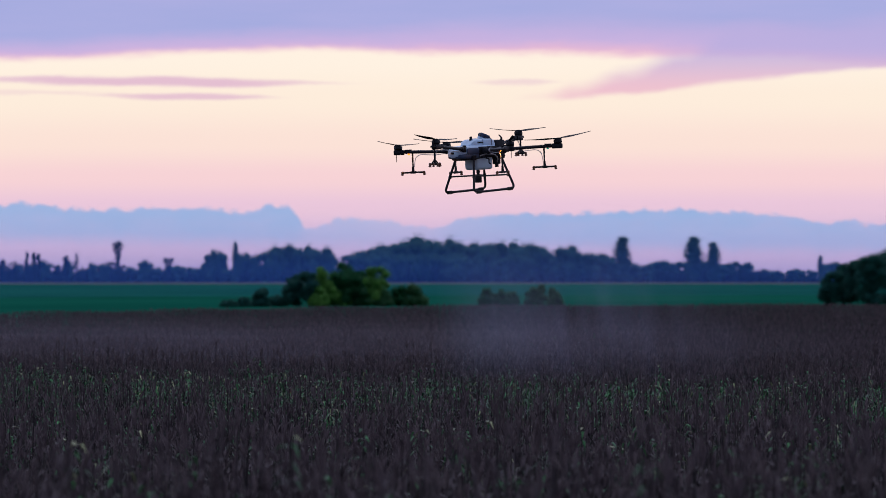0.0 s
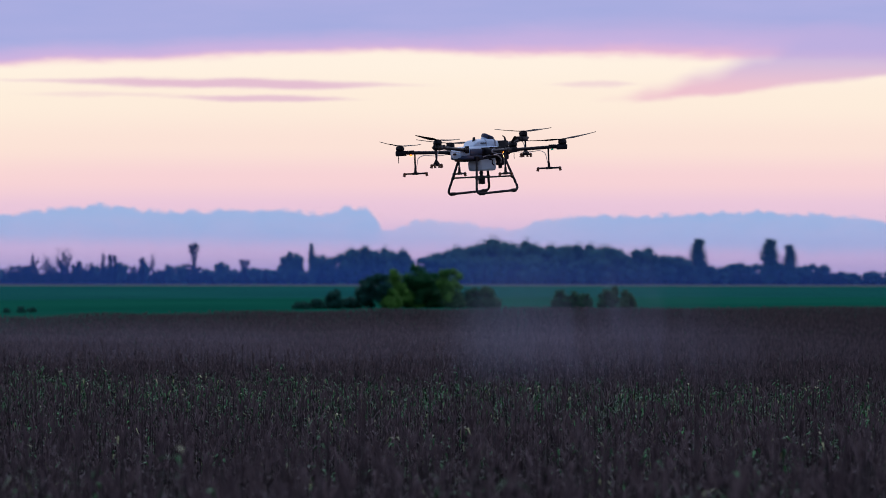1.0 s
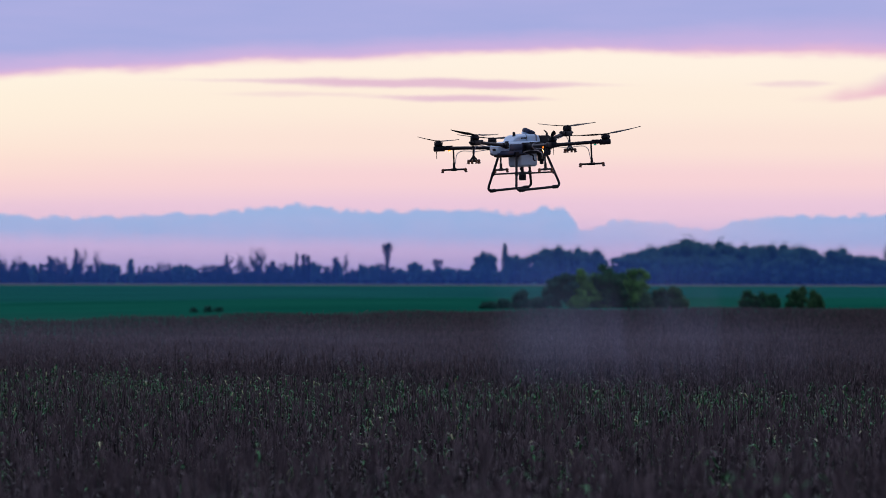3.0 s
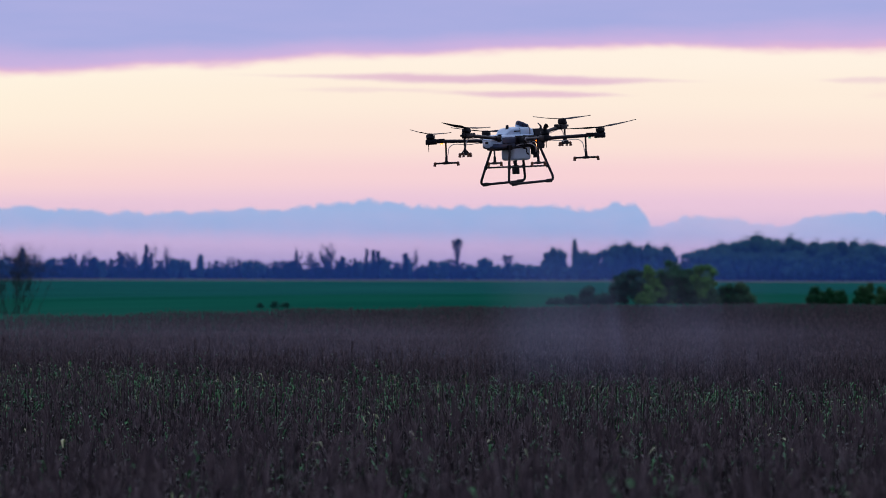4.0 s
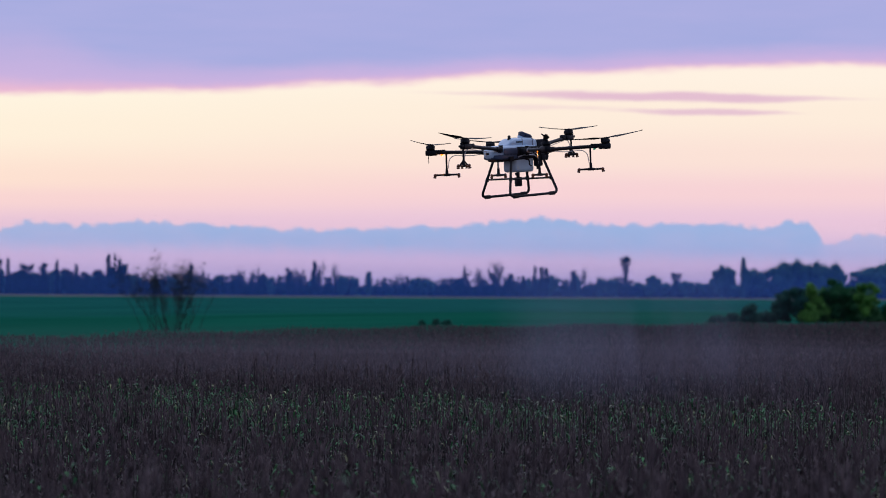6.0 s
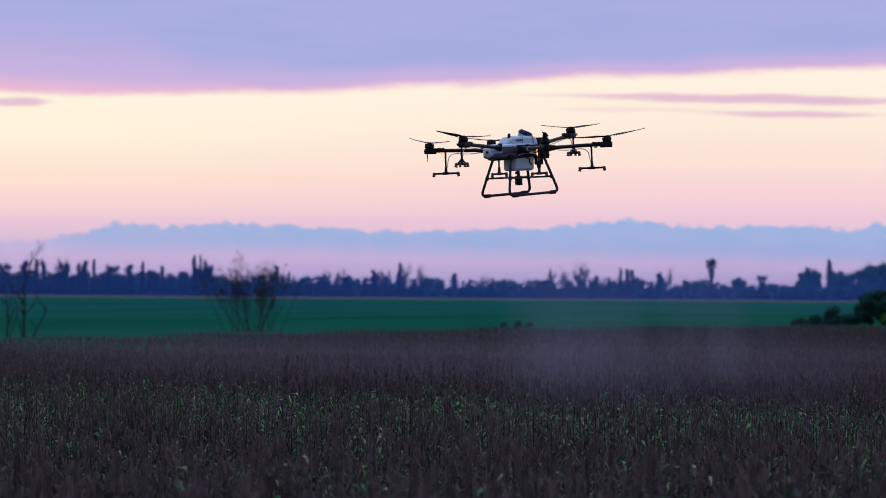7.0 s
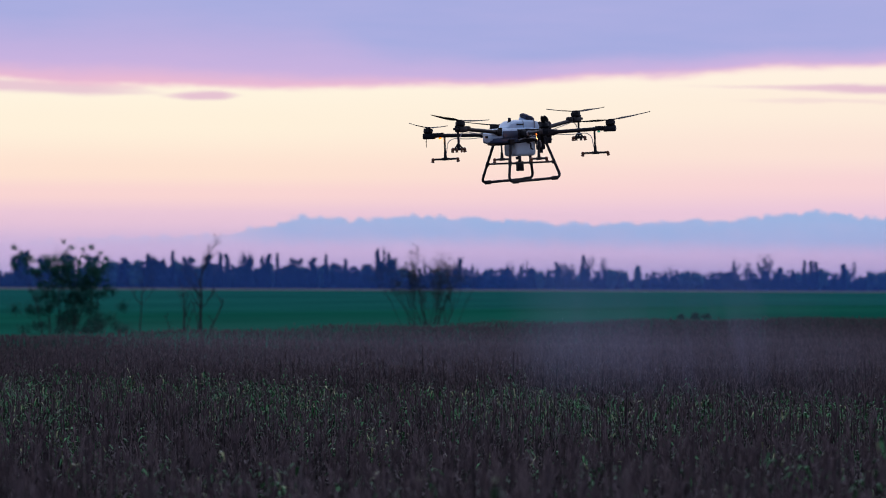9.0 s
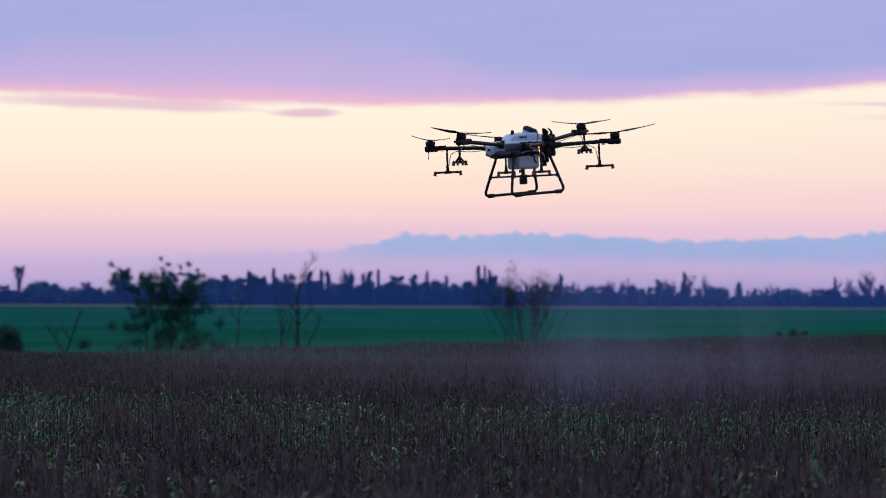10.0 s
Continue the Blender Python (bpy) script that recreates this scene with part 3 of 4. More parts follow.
        box(bm, 0.064 * math.cos(a), 0.064 * math.sin(a), 0, 0.007, 0.010, 0.020, 0.002)
        part("grip_rib", bm, M_BLACK, lid, at=look((-0.0785, 0.014, 0.125), (-0.0915, 0.022, 0.159)) @ pose(0, 0, 0, 180))
    bm = bmesh.new()
    tube(bm, rounded([(-0.01, 0.109, -0.100), (-0.055, 0.109, -0.105), (-0.050, 0.109, -0.150), (-0.075, 0.109, -0.165)], 0.03), 0.007, 6)
    part("tank_mark", bm, M_BLACK, tank, "black printed mark")
    bm = bmesh.new()
    cyl(bm, (0.06, 0.06, -0.225), (0.06, 0.06, -0.25), 0.02, n=12)
    part("drain_plug", bm, M_BLACK, tank)
    # battery at the back
    bm = bmesh.new()
    box(bm, -0.235, 0, -0.015, 0.12, 0.17, 0.20, 0.015)
    battery = part("battery", bm, M_BLACK, drone, "black battery pack")
    bm = bmesh.new()
    tube(bm, rounded([(-0.25, 0.07, 0.07), (-0.262, 0.075, 0.10), (-0.245, 0.075, 0.122), (-0.225, 0.075, 0.135)], 0.02), 0.012, 8, 0.5)
    part("handle", bm, M_BLACK, battery, "curved black battery handle")
    for k in range(4):
        bm = bmesh.new()
        box(bm, -0.298, 0, -0.08 + 0.045 * k, 0.012, 0.15, 0.012, 0.003)
        part("cooling_fin", bm, M_GREY, battery)
    # pumps
    for sy in (1, -1):
        bm = bmesh.new()
        box(bm, -0.16, sy * 0.10, -0.13, 0.07, 0.06, 0.08, 0.01)
        cyl(bm, (-0.16, sy * 0.10, -0.17), (-0.16, sy * 0.10, -0.20), 0.02, n=12)
        part("pump", bm, M_BLACK, drone, "black spray pump")
    # landing gear
    for sy in (1, -1):
        top_y, bot_y = sy * 0.150, sy * 0.248
        pts = [(0.18, top_y, -0.085), (0.275, bot_y, -0.450), (-0.275, bot_y, -0.428), (-0.18, top_y, -0.085)]
        bm = bmesh.new()
        tube(bm, rounded(pts, 0.06, 7), 0.0125, 12)
        skid = part("landing_skid", bm, M_CARBON, drone, "black bent tube landing skid")
        for sx in (1, -1):
            bm = bmesh.new()
            foot = lambda x: (sx * x, bot_y, -0.439 - 0.04 * sx * x)
            cyl(bm, foot(0.18), foot(0.235), 0.0185, n=14)
            cyl(bm, foot(0.175), foot(0.18), 0.016, 0.0185, 14)
            part("rubber_sleeve", bm, M_RUBBER, skid, "black rubber foot sleeve")
            bm = bmesh.new()
            box(bm, sx * 0.18, top_y, -0.09, 0.045, 0.045, 0.05, 0.008)
            part("leg_clamp", bm, M_BLACK, skid)
            bm = bmesh.new()
            cyl(bm, (sx * 0.226, sy * 0.1976, -0.268), (sx * 0.2337, sy * 0.2054, -0.298), 0.0175, n=12)
            part("tube_clamp", bm, M_BLACK, skid)
        bm = bmesh.new()
        cyl(bm, (0.2299, sy * 0.2015, -0.283), (-0.2299, sy * 0.2015, -0.283), 0.0085, n=10)
        part("cross_tube", bm, M_CARBON, skid)
    bm = bmesh.new()
    box(bm, -0.01, -0.03, -0.312, 0.056, 0.056, 0.088, 0.008)
    cyl(bm, (-0.01, -0.03, -0.215), (-0.01, -0.03, -0.28), 0.016, n=12)
    part("ground_radar", bm, M_BLACK, drone, "black box sensor under the tank")
    # arms: angle from the nose, rise at the tip, boom radius, boom drop, bar length, blade angle, lamp
    for ang, rise, br, drop, bar, bar_turn, blade, lamp in (
            (-39.5, 0.0, 0.69, 0.215, 0.225, 3, -92, M_AMBER), (20.5, 0.050, 0.875, 0.185, 0.11, -30, -164, None), (75.0, 0.0, 0.62, 0.24, 0.20, -58, 56, M_AMBER),
            (140.5, 0.0, 0.69, 0.215, 0.225, 3, 160, M_GREENL), (-159.5, 0.093, 0.875, 0.175, 0.11, -30, 104, None), (-105.0, 0.0, 0.62, 0.24, 0.20, -58, -56, None)):
        root, tip = at_angle(ang, 0.19, -0.02 if not rise else -0.005), at_angle(ang, 0.83, rise)
        z_at = lambda r: root.z + (tip.z - root.z) * (r - 0.19) / 0.64
        bm = bmesh.new()
        cyl(bm, root, tip, 0.0175, n=14)
        arm = part("arm", bm, M_CARBON, drone, "black carbon tube arm")
        bm = bmesh.new()
        box(bm, 0.01, 0, 0, 0.17, 0.062, 0.058, 0.012)
        cyl(bm, (0.045, 0, -0.04), (0.045, 0, 0.045), 0.020, n=12)
        part("fold_joint", bm, M_BLACK, arm, at=turned(ang, 0.23, z_at(0.23)))
        bm = bmesh.new()
        cyl(bm, (-0.03, 0, 0), (0.03, 0, 0), 0.025, n=14)
        part("lock_collar", bm, M_GREY if ang == 75.0 else M_BLACK, arm, at=turned(ang, 0.32, z_at(0.32)))
        bm = bmesh.new()
        box(bm, 0, 0, -0.005, 0.115, 0.062, 0.055, 0.012)
        box(bm, -0.085, 0, 0.0, 0.06, 0.044, 0.044, 0.010)
        mount = part("motor_mount", bm, M_BLACK, arm, "black motor housing", at=turned(ang, 0.83, rise))
        bm = bmesh.new()
        cyl(bm, (0, 0, 0.02), (0, 0, 0.034), 0.036, 0.044, 20)
        cyl(bm, (0, 0, 0.034), (0, 0, 0.040), 0.044, 0.038, 20)
        cyl(bm, (0, 0, 0.038), (0, 0, 0.064), 0.045, 0.042, 20)
        cyl(bm, (0, 0, 0.060), (0, 0, 0.074), 0.022, 0.018, 16)
        part("motor", bm, M_BLACK, arm, "black motor can", at=turned(ang, 0.842, rise) @ pose(0, 0, 0, 0, -5, 0))
        bm = bmesh.new()
        box(bm, 0, 0, -0.006, 0.05, 0.045, 0.022, 0.006)
        cyl(bm, (0.0, 0, 0.0), (0.0, 0, 0.026), 0.014, n=10)
        part("collar_clamp", bm, M_BLACK, arm, at=turned(ang, br + 0.02, z_at(br + 0.02)))
        # propeller
        hub_m = turned(ang, 0.838, rise + 0.072) @ pose(0, 0, 0, 0, -5, 0)
        bm = bmesh.new()
        cyl(bm, (0, 0, -0.010), (0, 0, 0.008), 0.020, n=14)
        box(bm, 0, 0, 0, 0.085, 0.026, 0.014, 0.004, m=pose(0, 0, 0, 0, 0, blade - ang))
        prop = part("propeller", bm, M_BLACK, drone, "two-bladed black folding propeller", at=hub_m)
        for k in range(2):
            bm = bmesh.new()
            rings = []
            for s in np.linspace(0, 1, 9):
                r = 0.03 + 0.345 * s
                w = lerp_table(s, [(0, 0.024), (0.25, 0.062), (0.55, 0.050), (0.9, 0.032), (1, 0.010)])
                tw = radians(lerp_table(s, [(0, 20), (0.25, 17), (1, 7)]))
                z = 0.002 + 0.028 * s ** 1.5
                ring = []
                for cw, cz in ((-0.4, 0.0), (0.0, 0.004), (0.6, 0.0), (0.0, -0.003)):
                    ring.append(bm.verts.new((r, w * cw * math.cos(tw), z + w * cw * math.sin(tw) + cz)))
                rings.append(ring)
            for a, b in zip(rings, rings[1:]):
                for q in range(4):
                    bm.faces.new((a[q], a[(q + 1) % 4], b[(q + 1) % 4], b[q]))
            bm.faces.new(rings[0])
            bm.faces.new(rings[-1][::-1])
            part("blade", bm, M_BLADE, prop, at=pose(0, 0, 0, 0, 0, blade - ang + 180 * k))
        # boom
        zb = z_at(br)
        bm = bmesh.new()
        cyl(bm, (0, 0, 0), (0, 0, -drop * 0.93), 0.0095, 0.0085, 10)
        cyl(bm, (0, 0, -drop * 0.72), (0, 0, -drop * 0.95), 0.012, 0.015, 10)
        boom = part("spray_boom", bm, M_BLACK, drone, "black hanging spray boom", at=turned(ang, br, zb))
        bar_m = pose(0, 0, -drop, 0, 0, bar_turn + 0)
        bm = bmesh.new()
        cyl(bm, (-bar / 2, 0, 0), (bar / 2, 0, 0), 0.0095, n=10)
        cyl(bm, (-0.03, 0, 0), (0.03, 0, 0), 0.013, n=10)
        part("nozzle_bar", bm, M_BLACK, boom, at=bar_m)
        for sx in (1, -1):
            # a round nozzle body with a flared tip, hooked over the end of the bar
            bm = bmesh.new()
            end = sx * bar / 2
            bmesh.ops.create_uvsphere(bm, u_segments=12, v_segments=8, radius=0.0165, matrix=Matrix.Translation((end, 0, -0.002)))
            cyl(bm, (end, 0, -0.010), (end + sx * 0.006, 0, -0.026), 0.011, 0.0165, 12)
            cyl(bm, (end + sx * 0.006, 0, -0.026), (end + sx * 0.007, 0, -0.030), 0.0165, 0.011, 12)
            part("nozzle", bm, M_NOZZLE, boom, "brown spray nozzle", at=bar_m)
            if bar < 0.15:
                bm = bmesh.new()
                cyl(bm, (0, 0, 0.050), (sx * bar * 0.34, 0, 0.004), 0.008, 0.008, 8)
                part("strut", bm, M_BLACK, boom, at=bar_m)
                bm = bmesh.new()
                end = sx * bar * 0.22
                bmesh.ops.create_uvsphere(bm, u_segments=12, v_segments=8, radius=0.013, matrix=Matrix.Translation((end, 0.012, -0.006)))
                cyl(bm, (end, 0.012, -0.012), (end, 0.014, -0.028), 0.009, 0.014, 12)
                part("nozzle", bm, M_NOZZLE, boom, "brown spray nozzle", at=bar_m)
        bm = bmesh.new()
        pts = [at_angle(ang, 0.35, z_at(0.35) - 0.02), at_angle(ang, 0.45, z_at(0.45) - 0.035), at_angle(ang, br - 0.08, zb - 0.03), at_angle(ang, br - 0.03, zb - 0.06), at_angle(ang, br - 0.012, zb - drop * 0.75)]
        tube(bm, rounded(pts, 0.1, 5), 0.0035, 6)
        part("hose", bm, M_HOSE, drone, "thin clear spray hose")
        if lamp:
            bm = bmesh.new()
            box(bm, 0, 0, -0.026, 0.026, 0.022, 0.014, 0.005)
            part("status_light", bm, lamp, arm, "glowing status light", at=turned(ang, 0.73 if ang != 75.0 else 0.60, z_at(0.73)))
            if lamp is M_AMBER:
                bulb = bpy.data.lights.new("status_light_glow", "POINT")
                bulb.energy, bulb.color, bulb.shadow_soft_size = 0.40, (1.0, 0.42, 0.10), 0.008
                glow = new("status_light_glow", bulb)
                glow.parent = arm
                glow.matrix_basis = turned(ang, 0.73 if ang != 75.0 else 0.60, z_at(0.73) - 0.044)
        if ang in (-39.5, 75.0):
            bm = bmesh.new()
            cyl(bm, (0.03, 0, -0.03), (0.03, 0, -0.105), 0.004, 0.003, 8)
            part("antenna_rod", bm, M_BLACK, arm, at=turned(ang, 0.83, rise))
    # main feed hoses over the tank
    for sy in (1, -1):
        bm = bmesh.new()
        tube(bm, rounded([(0.10, sy * 0.15, -0.075), (0.04, sy * 0.175, -0.055), (-0.06, sy * 0.19, -0.06), (-0.12, sy * 0.18, -0.10), (-0.15, sy * 0.12, -0.15)], 0.08), 0.006, 8)
        part("feed_hose", bm, M_HOSE, drone, "pale feed hose")
    tilt = Matrix.Rotation(radians(1.9), 4, "X") @ Matrix.Rotation(radians(-2.5), 4, "Y")
    drone.matrix_basis = Matrix.Translation((0.368, 59.03, 4.73)) @ tilt @ pose(0, 0, 0, 0, 0, 218)
    return drone


build_drone()


# ---- trees and bushes ----
def tuft_cloud(r, lumps, count, size, fuzz=0.09):
    """Leaf tufts scattered over and inside ellipsoid lumps (cx, cy, cz, rx, ry, rz); a mesh's verts and quads."""
    w = np.array([l[3] * l[4] + l[4] * l[5] + l[3] * l[5] for l in lumps])
    pick = r.choice(len(lumps), count, p=w / w.sum())
    L = np.array(lumps)[pick]
    d = r.normal(size=(count, 3))
    d /= np.linalg.norm(d, axis=1)[:, None]
    rad = r.uniform(0.55, 1.0, count) ** 0.5 * (1 + r.normal(0, fuzz, count))
    c = L[:, :3] + d * L[:, 3:6] * rad[:, None]
    nrm = d + r.normal(0, 0.22, (count, 3))
    nrm /= np.linalg.norm(nrm, axis=1)[:, None]
    u = np.cross(nrm, r.normal(size=(count, 3)))
    u /= np.linalg.norm(u, axis=1)[:, None]
    v = np.cross(nrm, u)
    s = size * r.uniform(0.5, 1.3, count)[:, None]
    bend = nrm * s * 0.25
    verts = np.stack([c - u * s * 0.5 - bend, c - v * s * 0.32 + bend * 0.4, c + u * s * 0.5 - bend, c + v * s * 0.32 + bend * 0.4], axis=1).reshape(-1, 3)
    return verts, np.arange(count * 4).reshape(-1, 4)


def cube_ball():
    """A unit ball of quads, 2 x 2 on each side of a cube."""
    keys, V, F = {}, [], []

    def vert(p):
        p = Vector(p).normalized()
        k = tuple(round(c, 4) for c in p)
        if k not in keys:
            keys[k] = len(V)
            V.append(tuple(p))
        return keys[k]

    g = (-1, 0, 1)
    for axis in range(3):
        for side in (-1, 1):
            for i in range(2):
                for j in range(2):
                    q = []
                    for a, c in ((g[i], g[j]), (g[i + 1], g[j]), (g[i + 1], g[j + 1]), (g[i], g[j + 1])):
                        p = [a, c]
                        p.insert(axis, side)
                        q.append(vert(p))
                    F.append(q if (side > 0) != (axis == 1) else q[::-1])
    return np.array(V), np.array(F)


BALL_V, BALL_F = cube_ball()


def with_cores(r, v, f, lumps, fill):
    """Adds an uneven solid heart of dense leaf to each lump."""
    vs, fs, base = [v], [f], len(v)
    for l in lumps:
        c = BALL_V * np.array(l[3:6]) * fill * (1 + r.normal(0, 0.07, (len(BALL_V), 1))) + np.array(l[:3])
        vs.append(c)
        fs.append(BALL_F + base)
        base += len(c)
    return np.concatenate(vs), np.concatenate(fs)


def branch_tree(bm, r, base, direction, length, radius, depth, spread, tips, gravity=0.0):
    pts = [Vector(base)]
    d = Vector(direction).normalized()
    for _ in range(4):
        d = (d + Vector(r.normal(0, 0.10, 3)) + Vector((0, 0, gravity))).normalized()
        pts.append(pts[-1] + d * length / 4)
    tube(bm, pts, radius, 6 if depth > 1 else 4, 0.45)
    tips.append(pts[-1].copy())
    if depth > 0:
        for k in range(int(r.integers(2, 5))):
            p = pts[int(r.integers(2, 5))]
            side = Vector(r.normal(0, 1, 3))
            nd = (d + side.normalized() * spread).normalized()
            if nd.z < -0.1:
                nd.z = 0.1
            branch_tree(bm, r, p, nd, length * r.uniform(0.45, 0.7), radius * 0.45, depth - 1, spread, tips, gravity)


def leafy_tree(name, label, category, seed, width, height, shape, leaf, bark, count, size, group=""):
    """A tree with a tapered trunk, limbs and a crown of many leaf tufts, base at the origin."""
    r = np.random.default_rng(seed)
    tree = new(name)
    tagged(tree, label, category, group)
    bm = bmesh.new()
    tips = []
    wispy = shape == "wispy"
    for _ in range(6 if wispy else 1):
        lean = Vector((r.normal(0, 0.14), r.normal(0, 0.10), 1.0)) if wispy else (0, 0, 1)
        branch_tree(bm, r, (r.normal(0, width * 0.06) if wispy else 0, 0, -0.3), lean, height * (r.uniform(0.34, 0.46) if wispy else 0.45 * r.uniform(0.6, 0.85)), max(0.05, width * (0.026 if wispy else 0.025)), 3 if wispy else 2, 0.42 if wispy else 0.7, tips, 0.07 if wispy else 0.05)
    part("trunk", bm, bark, tree, "dark trunk and limbs")
    lumps = []
    hw = width / 2
    if shape == "round":
        for k in range(13):
            a, z = r.uniform(0, 6.28), 0.14 + 0.66 * ((k + r.uniform(0, 1)) / 13)
            rr = hw * 0.66 * math.sqrt(max(0.1, 1 - ((z - 0.42) / 0.52) ** 2)) * r.uniform(0.6, 1.0)
            s = hw * r.uniform(0.34, 0.46)
            lumps.append((rr * math.cos(a), rr * math.sin(a), height * z * 0.95, s, s, s * r.uniform(0.65, 0.85)))
        lumps.append((0, 0, height * 0.48, hw * 0.66, hw * 0.66, height * 0.40))
    elif shape == "tall":
        for k in range(24):
            a, z = r.uniform(0, 6.28), r.uniform(0.08, 0.93)
            rr = hw * 0.70 * math.sqrt(max(0.04, 1 - abs(z - 0.42) ** 2 * 2.6)) * r.uniform(0.5, 1.0)
            s = hw * r.uniform(0.22, 0.36)
            lumps.append((rr * math.cos(a), rr * math.sin(a), height * z * 0.93, s, s, s * 0.9))
        lumps.append((0, 0, height * 0.42, hw * 0.62, hw * 0.62, height * 0.40))
    elif shape == "mound":
        for k in range(26):
            a, z = r.uniform(0, 6.28), r.uniform(0.05, 0.9)
            rr = hw * 0.72 * math.sqrt(max(0.05, 1 - (z * 1.05) ** 2)) * r.uniform(0.3, 1.0)
            s = hw * r.uniform(0.22, 0.36)
            lumps.append((rr * math.cos(a), rr * math.sin(a), height * z * 0.88, s, s, min(s, height * 0.3)))
        lumps.append((0, 0, height * 0.2, hw * 0.8, hw * 0.8, height * 0.3))
    elif shape == "poplar":
        for k in range(20):
            z = (k + 0.5) / 20
            w = hw * (0.50 + 0.62 * math.sin(math.pi * min(1, z * 0.80 + 0.12)))
            a = r.uniform(0, 6.28)
            lumps.append((0.09 * w * math.cos(a), 0.09 * w * math.sin(a), height * (0.05 + 0.87 * z), w * 0.92, w * 0.92, height * 0.085))
    elif shape == "umbrella":
        # a fan that widens upwards from the stem
        for k in range(26):
            z = 0.30 + 0.64 * (k + 0.5) / 26
            q = hw * lerp_table(z, [(0.30, 0.10), (0.55, 0.14), (0.70, 0.34), (0.82, 0.56), (0.94, 0.50)])
            a = k * 2.4
            lumps.append((q * math.cos(a), q * math.sin(a), height * z, hw * 0.22 + 0.3 * q, hw * 0.22 + 0.3 * q, height * r.uniform(0.04, 0.06)))
        lumps.append((0, 0, height * 0.84, hw * 0.5, hw * 0.5, height * 0.10))
        for k in range(5):
            lumps.append((r.normal(0, hw * 0.7), r.normal(0, hw * 0.5), height * 0.13, hw * 0.7, hw * 0.7, height * 0.15))
    elif shape == "column":
        for k in range(16):
            z = (k + 0.5) / 16
            w = hw * (0.98 - 0.42 * z * z) * r.uniform(0.60, 0.85)
            lumps.append((r.normal(0, hw * 0.12), r.normal(0, hw * 0.12), height * (0.04 + 0.90 * z), w, w, height * 0.075))
    elif shape == "block":
        for k in range(22):
            a, z = r.uniform(0, 6.28), r.uniform(0.10, 0.86)
            rr = hw * 0.68 * math.sqrt(r.uniform(0.1, 1.0)) * (1 - 0.35 * max(0.0, z - 0.5))
            q = hw * r.uniform(0.20, 0.36)
            lumps.append((rr * math.cos(a), rr * math.sin(a), height * z, q, q, height * r.uniform(0.09, 0.15)))
        lumps.append((0, 0, height * 0.42, hw * 0.74, hw * 0.74, height * 0.42))
    elif shape == "wispy":
        for p in tips:
            if p.z > height * 0.38:
                lumps.append((p.x, p.y, p.z, hw * 0.13, hw * 0.13, height * 0.06))
        lumps.append((0, 0, height * 0.15, hw * 0.5, hw * 0.5, height * 0.15))
    elif shape == "ragged":
        for k in range(4):
            q = r.uniform(-0.55, 0.55) * hw
            top = height * r.uniform(0.62, 1.0)
            for z in np.arange(0.1, 1.0, 0.16):
                w = hw * r.uniform(0.26, 0.38) * (1.15 - 0.80 * z)
                lumps.append((q + r.normal(0, hw * 0.07), r.normal(0, hw * 0.3), top * z, w, w, top * 0.13))
        lumps.append((0, 0, height * 0.26, hw * 0.72, hw * 0.6, height * 0.28))
    v, f = tuft_cloud(r, lumps, count, size, 0.24 if shape == "wispy" else 0.17 if shape in ("umbrella", "column", "ragged") else 0.07 if bark is M_FARBARK else 0.13)
    if shape != "wispy":
        v, f = with_cores(r, v, f, lumps, 0.74 if shape == "round" else 0.62)
    v[:, 2] = np.maximum(v[:, 2], 0.02)
    crown = new("crown", raw_mesh("crown", v, f, [leaf]))
    for p in crown.data.polygons:
        p.use_smooth = True
    crown.parent = tree
    return tree


def bare_tree(name, label, category, seed, width, height, stems, leaf=None, leaves=0, leaf_size=0.3, spread=0.5, depth=3, thick=1.0, splay=0.5):
    r = np.random.default_rng(seed)
    tree = new(name)
    tagged(tree, label, category)
    tips = []
    for k in range(stems):
        bm = bmesh.new()
        a = 2 * math.pi * (k + r.uniform(0, 0.5)) / stems
        foot = 0.0 if stems == 1 else 0.25 if stems < 6 else 0.32 * width * r.uniform(0.05, 1.0)
        lean = 0.0 if stems == 1 else r.uniform(0.02, splay) * width / height
        branch_tree(bm, r, (foot * math.cos(a), foot * math.sin(a), -0.3), (lean * math.cos(a), lean * math.sin(a), 1), height * r.uniform(0.5, 0.62), 0.055 * height / 4 * thick / max(1, stems ** 0.35), depth, spread, tips, 0.06)
        part("trunk" if stems == 1 else "stem", bm, M_BARK, tree, "bare grey-brown stem")
    if leaves:
        t = np.array([tuple(p) for p in tips])
        lumps = [(*p, 0.55, 0.55, 0.45) for p in t[r.permutation(len(t))[:160 if leaves > 9000 else 900]]]
        if leaves > 9000:
            # denser foliage round two main stems, thinning upwards and spreading at the foot
            for k in range(90):
                z = r.uniform(0.03, 1.0) ** 1.3
                mid = (-0.10, 0.20)[k % 2] * width
                wide = width * (0.25 * (1 - z) ** 1.5 + 0.05)
                lumps.append((mid + r.normal(0, wide), r.normal(0, wide * 0.8), height * z * (0.98, 0.86)[k % 2], 1.15 - 0.4 * z, 1.15 - 0.4 * z, 1.0))
        v, f = tuft_cloud(r, lumps, leaves, leaf_size, 0.45)
        v[:, 2] = np.maximum(v[:, 2], 0.05)
        ob = new("crown", raw_mesh("crown", v, f, [leaf]))
        ob.parent = tree
    return tree


